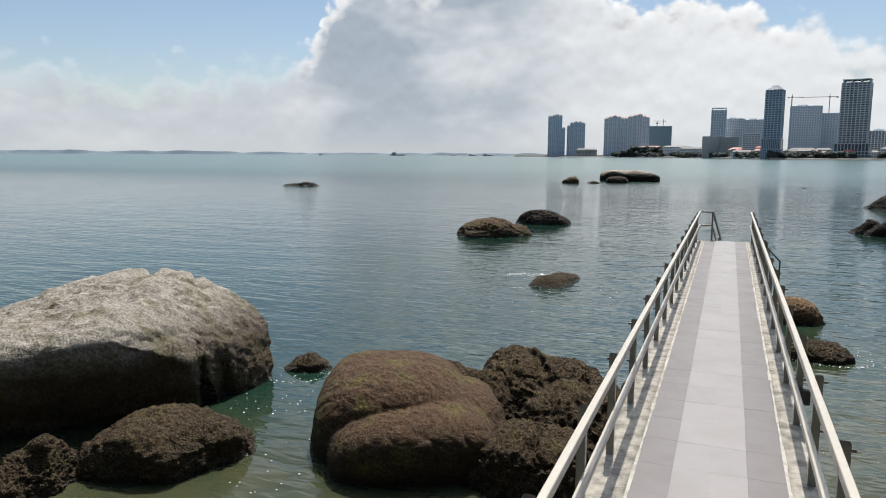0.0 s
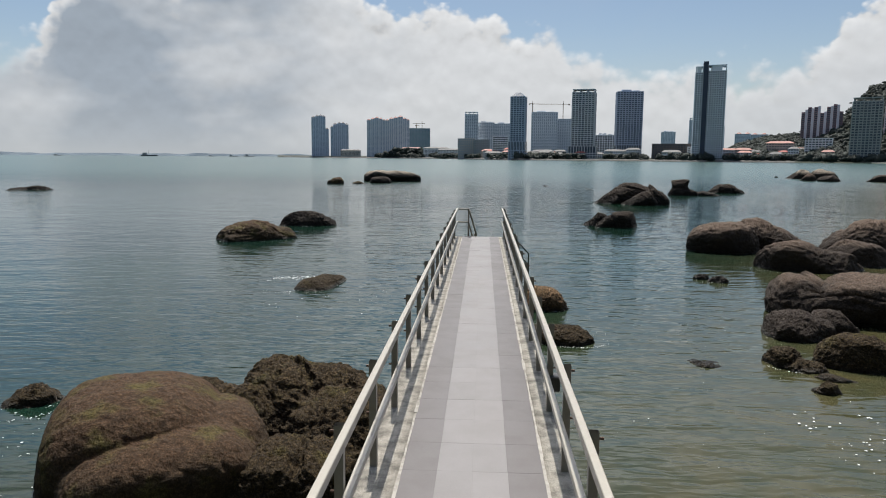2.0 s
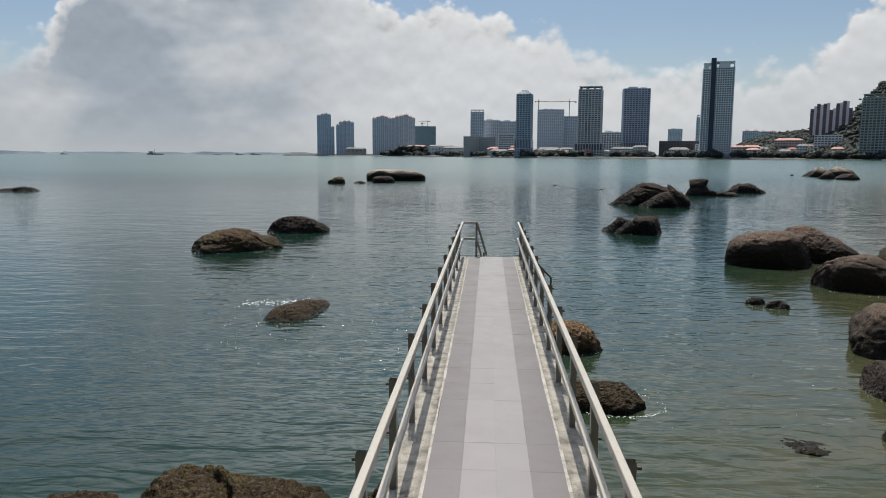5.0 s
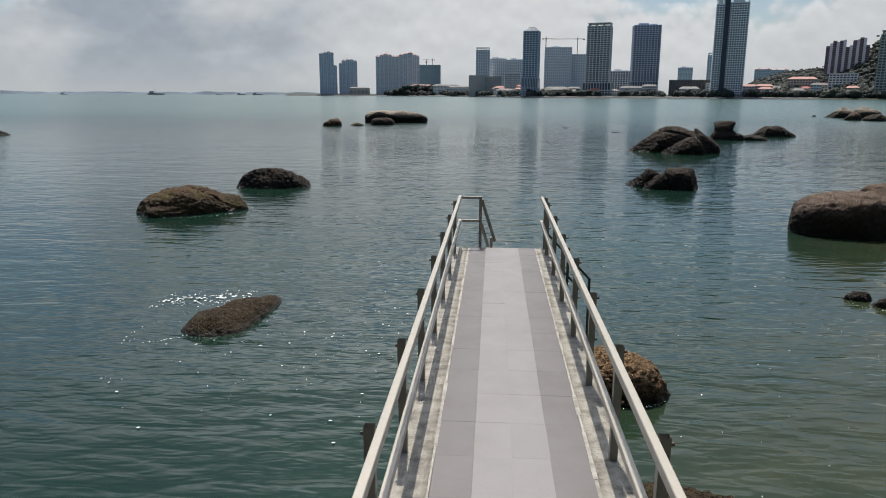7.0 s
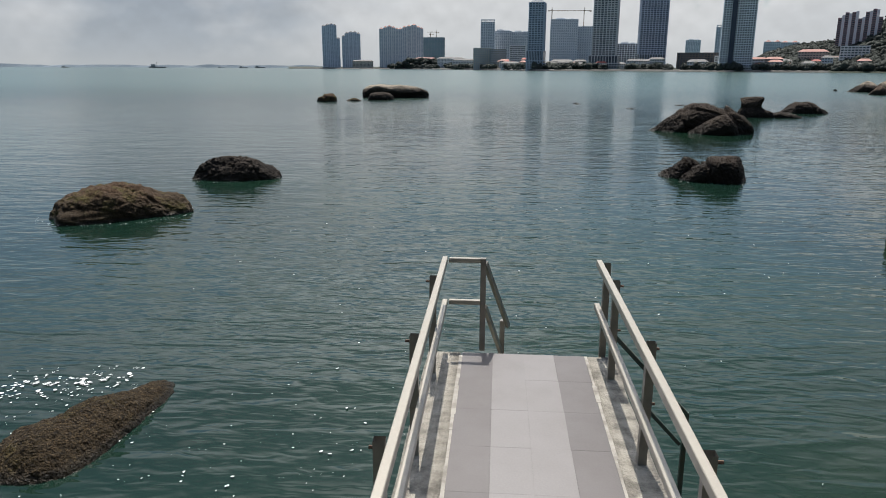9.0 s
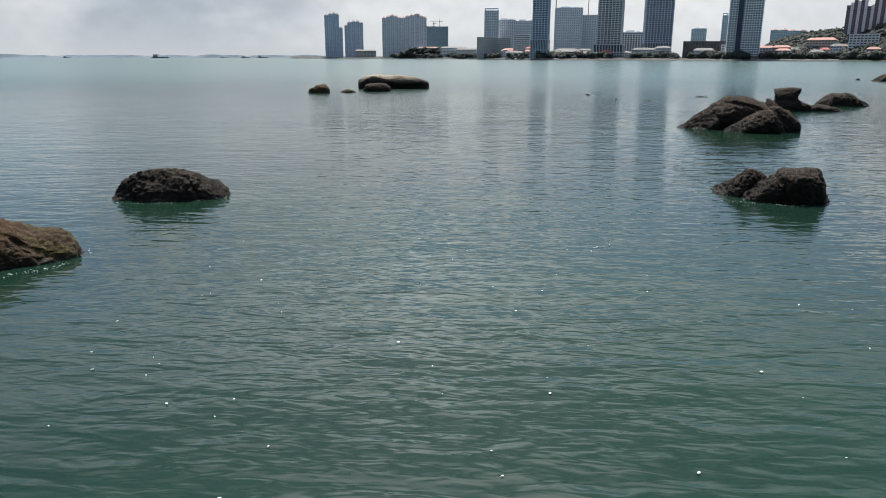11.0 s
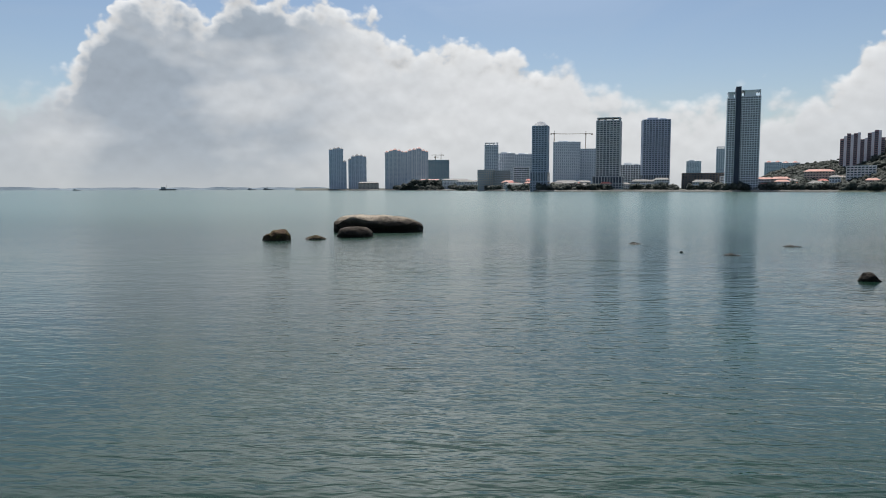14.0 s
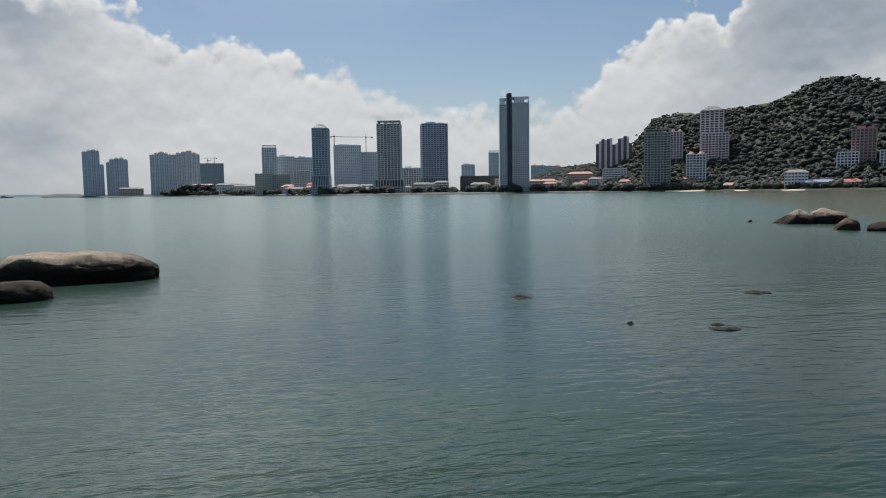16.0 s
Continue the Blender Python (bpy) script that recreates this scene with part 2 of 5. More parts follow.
WATER = water_material()
TILE_LIGHT = worn("light_floor_tile", (0.186, 0.173, 0.168), (0.166, 0.153, 0.148), 0.55, 0, 1.1, 0.6, 60, 0.0006, 0.08)
TILE_DARK = worn("dark_floor_tile", (0.112, 0.100, 0.097), (0.098, 0.087, 0.084), 0.55, 0, 1.3, 0.7, 60, 0.0006, 0.10)
CONCRETE = worn("rough_concrete", (0.33, 0.305, 0.255), (0.11, 0.10, 0.085), 0.9, 0, 6.0, 0.95, 45, 0.016)
GROUT = worn("pale_mortar", (0.40, 0.375, 0.33), (0.20, 0.185, 0.16), 0.9, 0, 7, 0.95, 60, 0.005)
RAIL = worn("cream_painted_steel", (0.37, 0.34, 0.285), (0.30, 0.27, 0.22), 0.42, 0.15, 5, 0.5, 90, 0.0004, 0.05)
POST = worn("grey_steel_tube", (0.24, 0.225, 0.195), (0.17, 0.15, 0.125), 0.42, 0.3, 6, 0.6, 90, 0.0004, 0.06)
GREEN_STEEL = worn("green_painted_steel", (0.06, 0.10, 0.085), (0.12, 0.085, 0.06), 0.5, 0.2, 8, 0.5, 90, 0.0004)
RUST = worn("rusty_bolt", (0.12, 0.07, 0.045), (0.05, 0.035, 0.03), 0.7, 0.5, 20, 0.6, 90, 0)
BLACK = worn("black_plastic", (0.02, 0.02, 0.021), (0.035, 0.033, 0.03), 0.5, 0, 12, 0.5, 90, 0)
FOAM = worn("sea_foam", (0.78, 0.80, 0.79), (0.60, 0.64, 0.62), 0.7, 0, 3, 0.5, 60, 0)

# GRANITE's flank colour reaches high: shade painted on its face along with the stain
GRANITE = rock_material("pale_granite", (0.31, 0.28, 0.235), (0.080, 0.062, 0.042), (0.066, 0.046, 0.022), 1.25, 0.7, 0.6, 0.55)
BROWN = rock_material("brown_tide_rock", (0.070, 0.040, 0.020), (0.048, 0.032, 0.017), (0.038, 0.027, 0.015), 0.6, 0.55, 0.7, 0.6)
SHELLY = rock_material("shell_crusted_rock", (0.078, 0.050, 0.022), (0.060, 0.040, 0.018), (0.046, 0.032, 0.016), 1.2, 1.2, 0.5)
DARK = rock_material("dark_weathered_granite", (0.050, 0.037, 0.027), (0.030, 0.024, 0.019), (0.030, 0.024, 0.019), 0.7, 1.0, 0.0)
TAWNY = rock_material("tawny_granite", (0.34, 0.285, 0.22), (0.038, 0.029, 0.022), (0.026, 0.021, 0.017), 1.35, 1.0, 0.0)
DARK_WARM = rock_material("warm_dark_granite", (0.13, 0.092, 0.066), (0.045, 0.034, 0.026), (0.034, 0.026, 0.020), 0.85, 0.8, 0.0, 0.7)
RUSTY = rock_material("rust_brown_granite", (0.20, 0.125, 0.065), (0.15, 0.09, 0.046), (0.055, 0.038, 0.022), 0.3, 1.0, 0.2)


# ---- building blocks ----
def part(name, bm, material, parent=None, label=""):
    me = bpy.data.meshes.new(name)
    bm.to_mesh(me)
    bm.free()
    me.materials.append(material)
    ob = new(name, me)
    ob.parent = parent
    if label:
        tagged(ob, label)
    return ob


def mesh_part(name, verts, faces, material, parent=None, label="", smooth=False):
    me = bpy.data.meshes.new(name)
    me.from_pydata([tuple(v) for v in verts], [], [tuple(f) for f in faces])
    me.materials.append(material)
    if smooth:
        me.polygons.foreach_set("use_smooth", [True] * len(me.polygons))
    ob = new(name, me)
    ob.parent = parent
    if label:
        tagged(ob, label)
    return ob


def add_box(bm, x0, x1, y0, y1, z0, z1, bevel=0.0):
    made = bmesh.ops.create_cube(bm, size=1, matrix=Matrix.LocRotScale(((x0 + x1) / 2, (y0 + y1) / 2, (z0 + z1) / 2), None, (x1 - x0, y1 - y0, z1 - z0)))
    if bevel:
        edges = {ed for v in made["verts"] for ed in v.link_edges}
        bmesh.ops.bevel(bm, geom=list(edges), offset=bevel, segments=1, affect="EDGES")
    return bm


def boxed(x0, x1, y0, y1, z0, z1, bevel=0.0):
    return add_box(bmesh.new(), x0, x1, y0, y1, z0, z1, bevel)


def bar(p, q, wide, high, bevel=0.004):
    """A square tube from p to q."""
    p, q = Vector(p), Vector(q)
    bm = boxed(-wide / 2, wide / 2, -high / 2, high / 2, 0, (q - p).length, bevel)
    bm.transform(Matrix.Translation(p) @ (q - p).to_track_quat("Z", "Y").to_matrix().to_4x4())
    return bm


BOX_FACES = [(0, 1, 3, 2), (4, 6, 7, 5), (0, 4, 5, 1), (2, 3, 7, 6), (0, 2, 6, 4), (1, 5, 7, 3)]


def many_boxes(name, boxes, material, parent=None, label="", kind=""):
    """Boxes (x0, x1, y0, y1, z0, z1) joined in one mesh."""
    verts, faces = [], []
    for x0, x1, y0, y1, z0, z1 in boxes:
        n = len(verts)
        verts += [(x, y, z) for x in (x0, x1) for y in (y0, y1) for z in (z0, z1)]
        faces += [tuple(n + i for i in f) for f in BOX_FACES]
    ob = mesh_part(name, verts, faces, material, parent, label)
    return tagged(ob, kind=kind)


def empty(name, m, label, category, group="", kind=""):
    ob = new(name)
    ob.matrix_world = m
    return tagged(ob, label, category, group, kind)


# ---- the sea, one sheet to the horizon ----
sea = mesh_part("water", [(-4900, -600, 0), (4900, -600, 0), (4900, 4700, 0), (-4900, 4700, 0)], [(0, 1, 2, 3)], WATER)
tagged(sea, "calm green sea water with fine wind ripples", "sea", kind="structure")

# ---- pier ----
DECK, END = 2.2, 29.8
pier = empty("pier", pose(0, 0, 0), "narrow concrete pier with grey tiled walkway over the sea", "pier", kind="structure")
part("slab", boxed(-0.95, 0.97, -8, END - 0.03, DECK - 0.34, DECK - 0.022, 0.02), CONCRETE, pier, "rough stained concrete slab")


def kerb(x0, x1):
    """Uneven concrete strip beside the tiles, ragged at its edges."""
    verts, faces, n = [], [], 190
    for i in range(n + 1):
        y = -8 + (END + 8) * i / n
        for j, f in enumerate((0.0, 0.0, 0.35, 0.7, 1.0, 1.0)):
            x = x0 + (x1 - x0) * f
            wob = noise.noise((x * 3, y * 2.1, 5)) * 0.014 + noise.noise((x * 11, y * 9, 9)) * 0.006
            z = DECK - 0.05 if j in (0, 5) else DECK - 0.006 + wob * 0.6
            verts.append((x + (wob if j in (0, 1) and abs(x) > 0.8 or j in (4, 5) and abs(x) > 0.8 else 0), y, z))
    for i in range(n):
        for j in range(5):
            a = i * 6 + j
            faces.append((a, a + 1, a + 7, a + 6))
    return verts, faces


for x0, x1 in ((-0.97, -0.62), (0.71, 0.99)):
    mesh_part("kerb", *kerb(x0, x1), CONCRETE, pier, "weathered bare concrete edge strip", True)
for x0, x1 in ((-0.626, -0.598), (0.688, 0.716)):
    bm = bmesh.new()
    y = -8.0
    while y < END - 0.1:
        step = random.uniform(0.25, 0.6)
        w = random.uniform(-0.006, 0.008)
        add_box(bm, x0 - w, x1 + w, y, min(y + step, END), DECK - 0.05, DECK - 0.004 + random.uniform(0, 0.006))
        y += step
    part("mortar_joint", bm, GROUT, pier, "pale crumbling mortar line")
part("tile_bed", boxed(-0.274, 0.364, -8, END - 0.005, DECK - 0.03, DECK - 0.0025), TILE_LIGHT, pier, "pale grout between light tiles")
part("tile_bed", boxed(-0.60, 0.69, -8, END - 0.005, DECK - 0.03, DECK - 0.0035), TILE_DARK, pier, "grey grout between tiles")
for y in (-4, 2.5, 9, 15.5, 22, 28.6):
    for x in (-0.62, 0.62):
        part("pile", boxed(x - 0.15, x + 0.15, y - 0.15, y + 0.15, -2.0, DECK - 0.34, 0.02), CONCRETE, pier, "stained square concrete pile")
    part("cross_beam", boxed(-0.85, 0.85, y - 0.17, y + 0.17, DECK - 0.62, DECK - 0.34, 0.02), CONCRETE, pier)
# steps at the seaward end
for i in range(5):
    part("step", boxed(-0.55, 0.62, END + 0.01 + i * 0.28, END + 0.32 + i * 0.28, DECK - 0.55 - i * 0.36, DECK - 0.30 - i * 0.36, 0.015), CONCRETE, pier)


# ---- railings ----
RAIL_TOP = 3.2


def tube_post(h, w=0.066):
    """Open square tube with a visible wall thickness."""
    bm = boxed(-w / 2, w / 2, -w / 2, w / 2, 0, h)
    top = [f for f in bm.faces if f.normal.z > 0.9]
    bmesh.ops.inset_region(bm, faces=top, thickness=0.007)
    bmesh.ops.translate(bm, verts=list({v for f in top for v in f.verts}), vec=(0, 0, -0.25))
    return bm


def bolt(x, y, z, side):
    bm = bmesh.new()
    bmesh.ops.create_cone(bm, cap_ends=True, segments=6, radius1=0.011, radius2=0.011, depth=0.035)
    bm.transform(Matrix.Translation((x, y, z)) @ Matrix.Rotation(radians(90), 4, "Y"))
    return bm


def railing(side, label):
    root = empty("railing", pose(side * 0.85, 0, DECK), label, "railing", "railings along the pier")
    back = root.matrix_world.inverted()
    def own(ob):
        ob.matrix_parent_inverse = back
        return ob
    x = -0.803 if side < 0 else 0.817
    shift = x - side * 0.79
    own(part("top_rail", bar((x, -7.8, RAIL_TOP - 0.028), (x, 30.0, RAIL_TOP - 0.028), 0.056, 0.072, 0.005), RAIL, root, "cream painted square top rail"))
    own(part("middle_rail", bar((x, -7.8, 2.70), (x, 30.0, 2.70), 0.056, 0.06, 0.005), RAIL, root, "cream painted square middle rail"))
    base = tube_post(RAIL_TOP - 0.005 - (DECK - 0.08))
    me = bpy.data.meshes.new("post")
    base.to_mesh(me)
    base.free()
    me.materials.append(POST)
    for i in range(24):
        y = 29.28 - 1.552 * i
        if y < -7.5:
            break
        post = new("post", me)
        post.parent = root
        post.matrix_parent_inverse = back
        post.matrix_basis = pose(side * 0.862 + shift, y, DECK - 0.08, 0, random.uniform(-0.5, 0.5), random.uniform(-2, 2))
        for z in (RAIL_TOP - 0.055, 2.70):
            nut = part("bolt", bolt(side * 0.908 + shift, y, z, side), RUST, post)
            nut.matrix_parent_inverse = post.matrix_basis.inverted()
    if side > 0:
        post = new("post", me)
        post.parent = root
        post.matrix_parent_inverse = back
        post.matrix_basis = pose(0.862 + shift, 29.9, DECK - 0.08)
    return root, own


left, own = railing(-1, "cream steel railing with square tube posts, bolted to the pier edge")
for z, name in ((RAIL_TOP - 0.032, "end_rail"), (2.70, "end_rail")):
    own(part(name, bar((-0.76, 30.0, z), (-0.40, 30.0, z), 0.05, 0.05), RAIL, left))
own(part("end_post", boxed(-0.425, -0.365, 29.97, 30.03, DECK - 0.05, RAIL_TOP - 0.005, 0.004), POST, left))
own(part("stair_rail", bar((-0.375, 30.03, 3.13), (-0.10, 30.85, 2.12), 0.045, 0.06), POST, left, "slanting handrail of the sea steps"))
own(part("stair_rail", bar((-0.375, 30.03, 2.64), (-0.17, 30.85, 1.75), 0.045, 0.06), POST, left))
own(part("stair_post", boxed(-0.20, -0.14, 30.80, 30.86, 0.9, 2.2, 0.004), POST, left))
right, own = railing(1, "cream steel railing with square tube posts above the clear water")

# side handrail leading down beside the pier
side_rail = empty("handrail", pose(1.0, 29.8, 0), "dark green steel handrail of a side ladder, bolted to the pier", "handrail")
back = side_rail.matrix_world.inverted()
for name, bm in (("top_rail", bar((0.93, 29.85, 2.50), (1.78, 29.72, 1.62), 0.045, 0.045)), ("middle_rail", bar((0.93, 29.85, 2.10), (1.74, 29.72, 1.26), 0.04, 0.04)),
                 ("post", boxed(1.755, 1.805, 29.695, 29.745, -1.5, 1.64, 0.004)), ("post", boxed(1.33, 1.38, 29.76, 29.81, -1.5, 2.24, 0.004)),
                 ("bracket", bar((0.86, 29.86, 2.50), (0.95, 29.86, 2.50), 0.05, 0.05)), ("bracket", bar((0.86, 29.86, 2.10), (0.95, 29.86, 2.10), 0.05, 0.05))):
    part(name, bm, GREEN_STEEL, side_rail).matrix_parent_inverse = back
for i in range(6):
    part("rung", bar((1.0 + i * 0.14, 29.80 - i * 0.02, 1.62 - i * 0.28), (1.0 + i * 0.14, 29.2, 1.62 - i * 0.28), 0.16, 0.04), GREEN_STEEL, side_rail).matrix_parent_inverse = back

# floodlight under the rail
flood = empty("floodlight", pose(0.90, 12.2, 2.5), "small black floodlight clamped under the railing", "lamp")
back = flood.matrix_world.inverted()
bm = boxed(0.86, 1.0, 12.12, 12.28, 2.44, 2.62, 0.015)
part("housing", bm, BLACK, flood).matrix_parent_inverse = back
part("clamp", boxed(0.80, 0.88, 12.17, 12.23, 2.60, 2.72, 0.006), POST, flood).matrix_parent_inverse = back


# ---- boulders ----
def unit_ball(level):
    bm = bmesh.new()
    bmesh.ops.create_icosphere(bm, subdivisions=level, radius=1)
    verts = np.array([v.co[:] for v in bm.verts])
    faces = [tuple(v.index for v in f.verts) for f in bm.faces]
    bm.free()
    return verts, faces


BALLS = {}


def boulder(x, y, w, d, h, turn, material, label, power=2.4, level=5, seed=0, rough=0.10, lumps=0.0, cracks=(), lean=(0, 0), peak=0.0, sink=0.25, base=0.0, group="boulders in the sea", cut=None, facets=6, flare=0.0, under=0.14):
    """A worn boulder, w wide and d deep at the water, h high. turn: degrees of its far side from north. cracks: (angle, offset, depth, width) of upright
    clefts, or (angle, offset, depth, width, tilt). lean: slope of the top along x and y. peak: draws the top together. cut: height of a flat top."""
    if level not in BALLS:
        BALLS[level] = unit_ball(level)
    ball, faces = BALLS[level]
    size = (w + d + 2 * h) / 4
    z0 = -sink * h
    c = h - z0
    n = np.abs(ball)
    r = (n[:, 0] ** power + n[:, 1] ** power + n[:, 2] ** power) ** (-1 / power)
    p = ball * r[:, None]
    dice = random.Random(seed * 13 + 5)
    hard, near_cut = (0.9, 0.68) if material is DARK else (0.75, 0.74)
    for _ in range(facets):
        ang, tip = dice.uniform(0, 6.283), dice.uniform(0.0, 0.9)
        flat = np.array([math.cos(ang) * math.cos(tip), math.sin(ang) * math.cos(tip), math.sin(tip)])
        reach = p @ flat
        over = np.maximum(reach - dice.uniform(near_cut, 0.93) * reach.max(), 0)
        p -= np.outer(over * hard, flat)
    p[:, 0] /= np.abs(p[:, 0]).max()
    p[:, 1] /= np.abs(p[:, 1]).max()
    p[:, 2] /= p[:, 2].max()
    up = np.clip(p[:, 2], 0, 1)
    draw = 1 - peak * up + flare * np.clip((up - 0.45) / 0.4, 0, 1) ** 2
    p[:, 0] *= draw
    p[:, 1] *= draw
    p[:, 2] *= 1 + lean[0] * p[:, 0] + lean[1] * p[:, 1]
    q = p * np.array([w / 2, d / 2, c])
    q[:, 1] += np.where(p[:, 1] < 0, -p[:, 1], 0) * under * d * np.clip(1 - p[:, 2] * 1.3, 0, 1.2)
    for crack in cracks:
        ang, off, deep, wide = crack[:4]
        tilt = radians(crack[4]) if len(crack) > 4 else 0.0
        cx, cy, cz = math.cos(radians(ang)) * math.cos(tilt), math.sin(radians(ang)) * math.cos(tilt), math.sin(tilt)
        wave = np.array([noise.noise((v[0] * 0.9 + seed, v[1] * 0.9, v[2] * 0.9)) for v in q]) * wide * 1.6
        gap = q[:, 0] * cx + q[:, 1] * cy + q[:, 2] * cz - off + wave
        cutin = deep * (0.85 * np.exp(-(gap / wide) ** 2) + 0.15 * np.exp(-(gap / (wide * 3.5)) ** 2))
        q -= p / np.maximum(np.linalg.norm(p, axis=1), 0.2)[:, None] * cutin[:, None]
    out = []
    shift = seed * 7.31
    for v, dirn in zip(q, ball):
        f = 1.1 / size
        big = noise.fractal((v[0] * f + shift, v[1] * f, v[2] * f + 3.7), 0.9, 2.1, 3)
        mid = noise.fractal((v[0] * f * 4 + shift, v[1] * f * 4, v[2] * f * 4), 0.8, 2.1, 3)
        rid = 1 - abs(noise.noise((v[0] * f * 2.3 + shift, v[1] * f * 2.3, v[2] * f * 2.3 + 9))) * 2
        move = size * rough * (big * 0.7 + mid * 0.34 - max(rid - 0.72, 0) * 0.9)
        if lumps:
            fleck = noise.noise((v[0] * 7 + shift, v[1] * 7, v[2] * 7)) + 0.8 * noise.noise((v[0] * 15, v[1] * 15, v[2] * 15 + shift)) + 0.7 * noise.noise((v[0] * 33, v[1] * 33 + shift, v[2] * 33))
            move += lumps * (fleck - 0.5 * max(0.0, 0.35 - abs(fleck)))
        out.append((v[0] + dirn[0] * move, v[1] + dirn[1] * move, min(v[2] + dirn[2] * move, 9.0)))
    q = np.array(out)
    if cut is not None:
        over = q[:, 2] > cut
        q[over, 2] = cut + (q[over, 2] - cut) * 0.15
    q[:, 2] = np.maximum(q[:, 2] + z0, -0.9) + base
    me = bpy.data.meshes.new("boulder")
    me.from_pydata([tuple(v) for v in q], [], faces)
    me.polygons.foreach_set("use_smooth", [True] * len(me.polygons))
    me.materials.append(material)
    ob = new("boulder", me)
    ob.matrix_world = pose(x, y, 0, 0, 0, -turn)
    return tagged(ob, label, "rock", group)


def rock(x, y, turn, lobes, material, label, level=6, seed=0, blend=0.08, rough=0.05, lumps=0.0, cracks=(), cuts=(), knobs=0, under=0.22, crevice=0.012, facets=7, group="boulders in the sea"):
    """A rock of rounded lobes grown together, in metres about (x, y): its own x to the right, y away along turn (degrees from north), z up from the water.
    lobes: (cx, cy, cz, rx, ry, rz, power, tilt). cracks: (angle, offset, depth, width, lean). cuts: planes (nx, ny, nz, distance) that shear it off."""
    if level not in BALLS:
        BALLS[level] = unit_ball(level)
    ball, faces = BALLS[level]
    dice = random.Random(seed * 17 + 3)
    parts = [tuple(lobe) + (2.5, 0.0)[len(lobe) - 6:] for lobe in lobes]
    for _ in range(knobs):
        host = dice.choice(parts[:len(lobes)])
        ang, tip = dice.uniform(0, 6.283), dice.uniform(0.1, 1.2)
        at = (math.cos(ang) * math.cos(tip), math.sin(ang) * math.cos(tip), math.sin(tip))
        r = dice.uniform(0.22, 0.42) * min(host[3], host[4])
        parts.append((host[0] + at[0] * host[3] * 0.8, host[1] + at[1] * host[4] * 0.8, host[2] + at[2] * host[5] * 0.78, r, r * dice.uniform(0.8, 1.4), r * 0.8, 2.3, dice.uniform(-25, 25)))
    data = np.array(parts)
    low, high = (data[:, :3] - data[:, 3:6]).min(0), (data[:, :3] + data[:, 3:6]).max(0)
    weight = data[:, 3] * data[:, 4]
    heart = (data[:, :3] * weight[:, None]).sum(0) / weight.sum()
    heart[2] = 0.1 * high[2]
    dirs = ball * (high - low) / 2
    reach = np.linalg.norm(high - low)
    dirs /= np.linalg.norm(dirs, axis=1)[:, None]

    def field(p):
        total = None
        for cx, cy, cz, rx, ry, rz, power, tilt in parts:
            q = p - np.array([cx, cy, cz])
            if tilt:
                c, s = math.cos(radians(tilt)), math.sin(radians(tilt))
                q = np.stack([q[:, 0] * c + q[:, 2] * s, q[:, 1], -q[:, 0] * s + q[:, 2] * c], 1)
            q = np.abs(q) / np.array([rx, ry, rz]) + 1e-6
            f = ((q[:, 0] ** power + q[:, 1] ** power + q[:, 2] ** power) ** (1 / power) - 1) * min(rx, ry, rz)
            if total is None:
                total = f
            else:
                h = np.clip(0.5 + 0.5 * (total - f) / blend, 0, 1)
                total = total * (1 - h) + f * h - blend * h * (1 - h)
        for ang, off, deep, wide, tip in cracks:
            c, s, u = math.cos(radians(ang)), math.sin(radians(ang)), math.sin(radians(tip))
            gap = (p[:, 0] * c + p[:, 1] * s) * math.cos(radians(tip)) + p[:, 2] * u - off
            gap = gap + wide * 1.3 * (np.sin(p[:, 2] * 2.1 / (reach * 0.1) + seed) * 0.6 + np.sin(p[:, 0] * s * 9 / reach - p[:, 1] * c * 11 / reach + seed * 2.0))
            total = total + deep * np.exp(-(gap / wide) ** 2)
        for nx, ny, nz, away in cuts:
            m = math.sqrt(nx * nx + ny * ny + nz * nz)
            g = (p[:, 0] * nx + p[:, 1] * ny + p[:, 2] * nz) / m - away
            h = np.clip(0.5 + 0.5 * (g - total) / blend, 0, 1)
            total = total * (1 - h) + g * h + blend * h * (1 - h)
        return total

    far = np.zeros(len(dirs))
    steps = np.linspace(reach * 0.72, reach * 0.02, 44)
    unmet = np.ones(len(dirs), bool)
    for s in steps:
        inside = np.zeros(len(dirs), bool)
        inside[unmet] = field(heart + dirs[unmet] * s) < 0
        far[inside] = s
        unmet &= ~inside
    stride = steps[0] - steps[1]
    a, b = far.copy(), far + stride
    for _ in range(7):
        m = (a + b) / 2
        ins = field(heart + dirs * m[:, None]) < 0
        a, b = np.where(ins, m, a), np.where(ins, b, m)
    q = heart + dirs * a[:, None]
    for _ in range(facets):
        ang, tip = dice.uniform(0, 6.283), dice.uniform(0.05, 1.1)
        flat = np.array([math.cos(ang) * math.cos(tip), math.sin(ang) * math.cos(tip), math.sin(tip)])
        along = (q - heart) @ flat
        over = np.maximum(along - dice.uniform(0.74, 0.93) * along.max(), 0)
        q = q - np.outer(over * 0.8, flat)
    tall = max(high[2], 0.1)
    front = np.clip((heart[1] - q[:, 1]) / (heart[1] - low[1]), 0, 1)
    q[:, 1] += front * under * (heart[1] - low[1]) * np.clip(0.85 - q[:, 2] / tall, 0, 1.1)
    tri = np.array(faces)
    fn = np.cross(q[tri[:, 1]] - q[tri[:, 0]], q[tri[:, 2]] - q[tri[:, 0]])
    vn = np.zeros_like(q)
    for i in range(3):
        np.add.at(vn, tri[:, i], fn)
    vn /= np.maximum(np.linalg.norm(vn, axis=1), 1e-9)[:, None]
    size, shift = (high - low).mean() / 2, seed * 7.31
    f = 1.7 / size
    move = np.zeros(len(q))
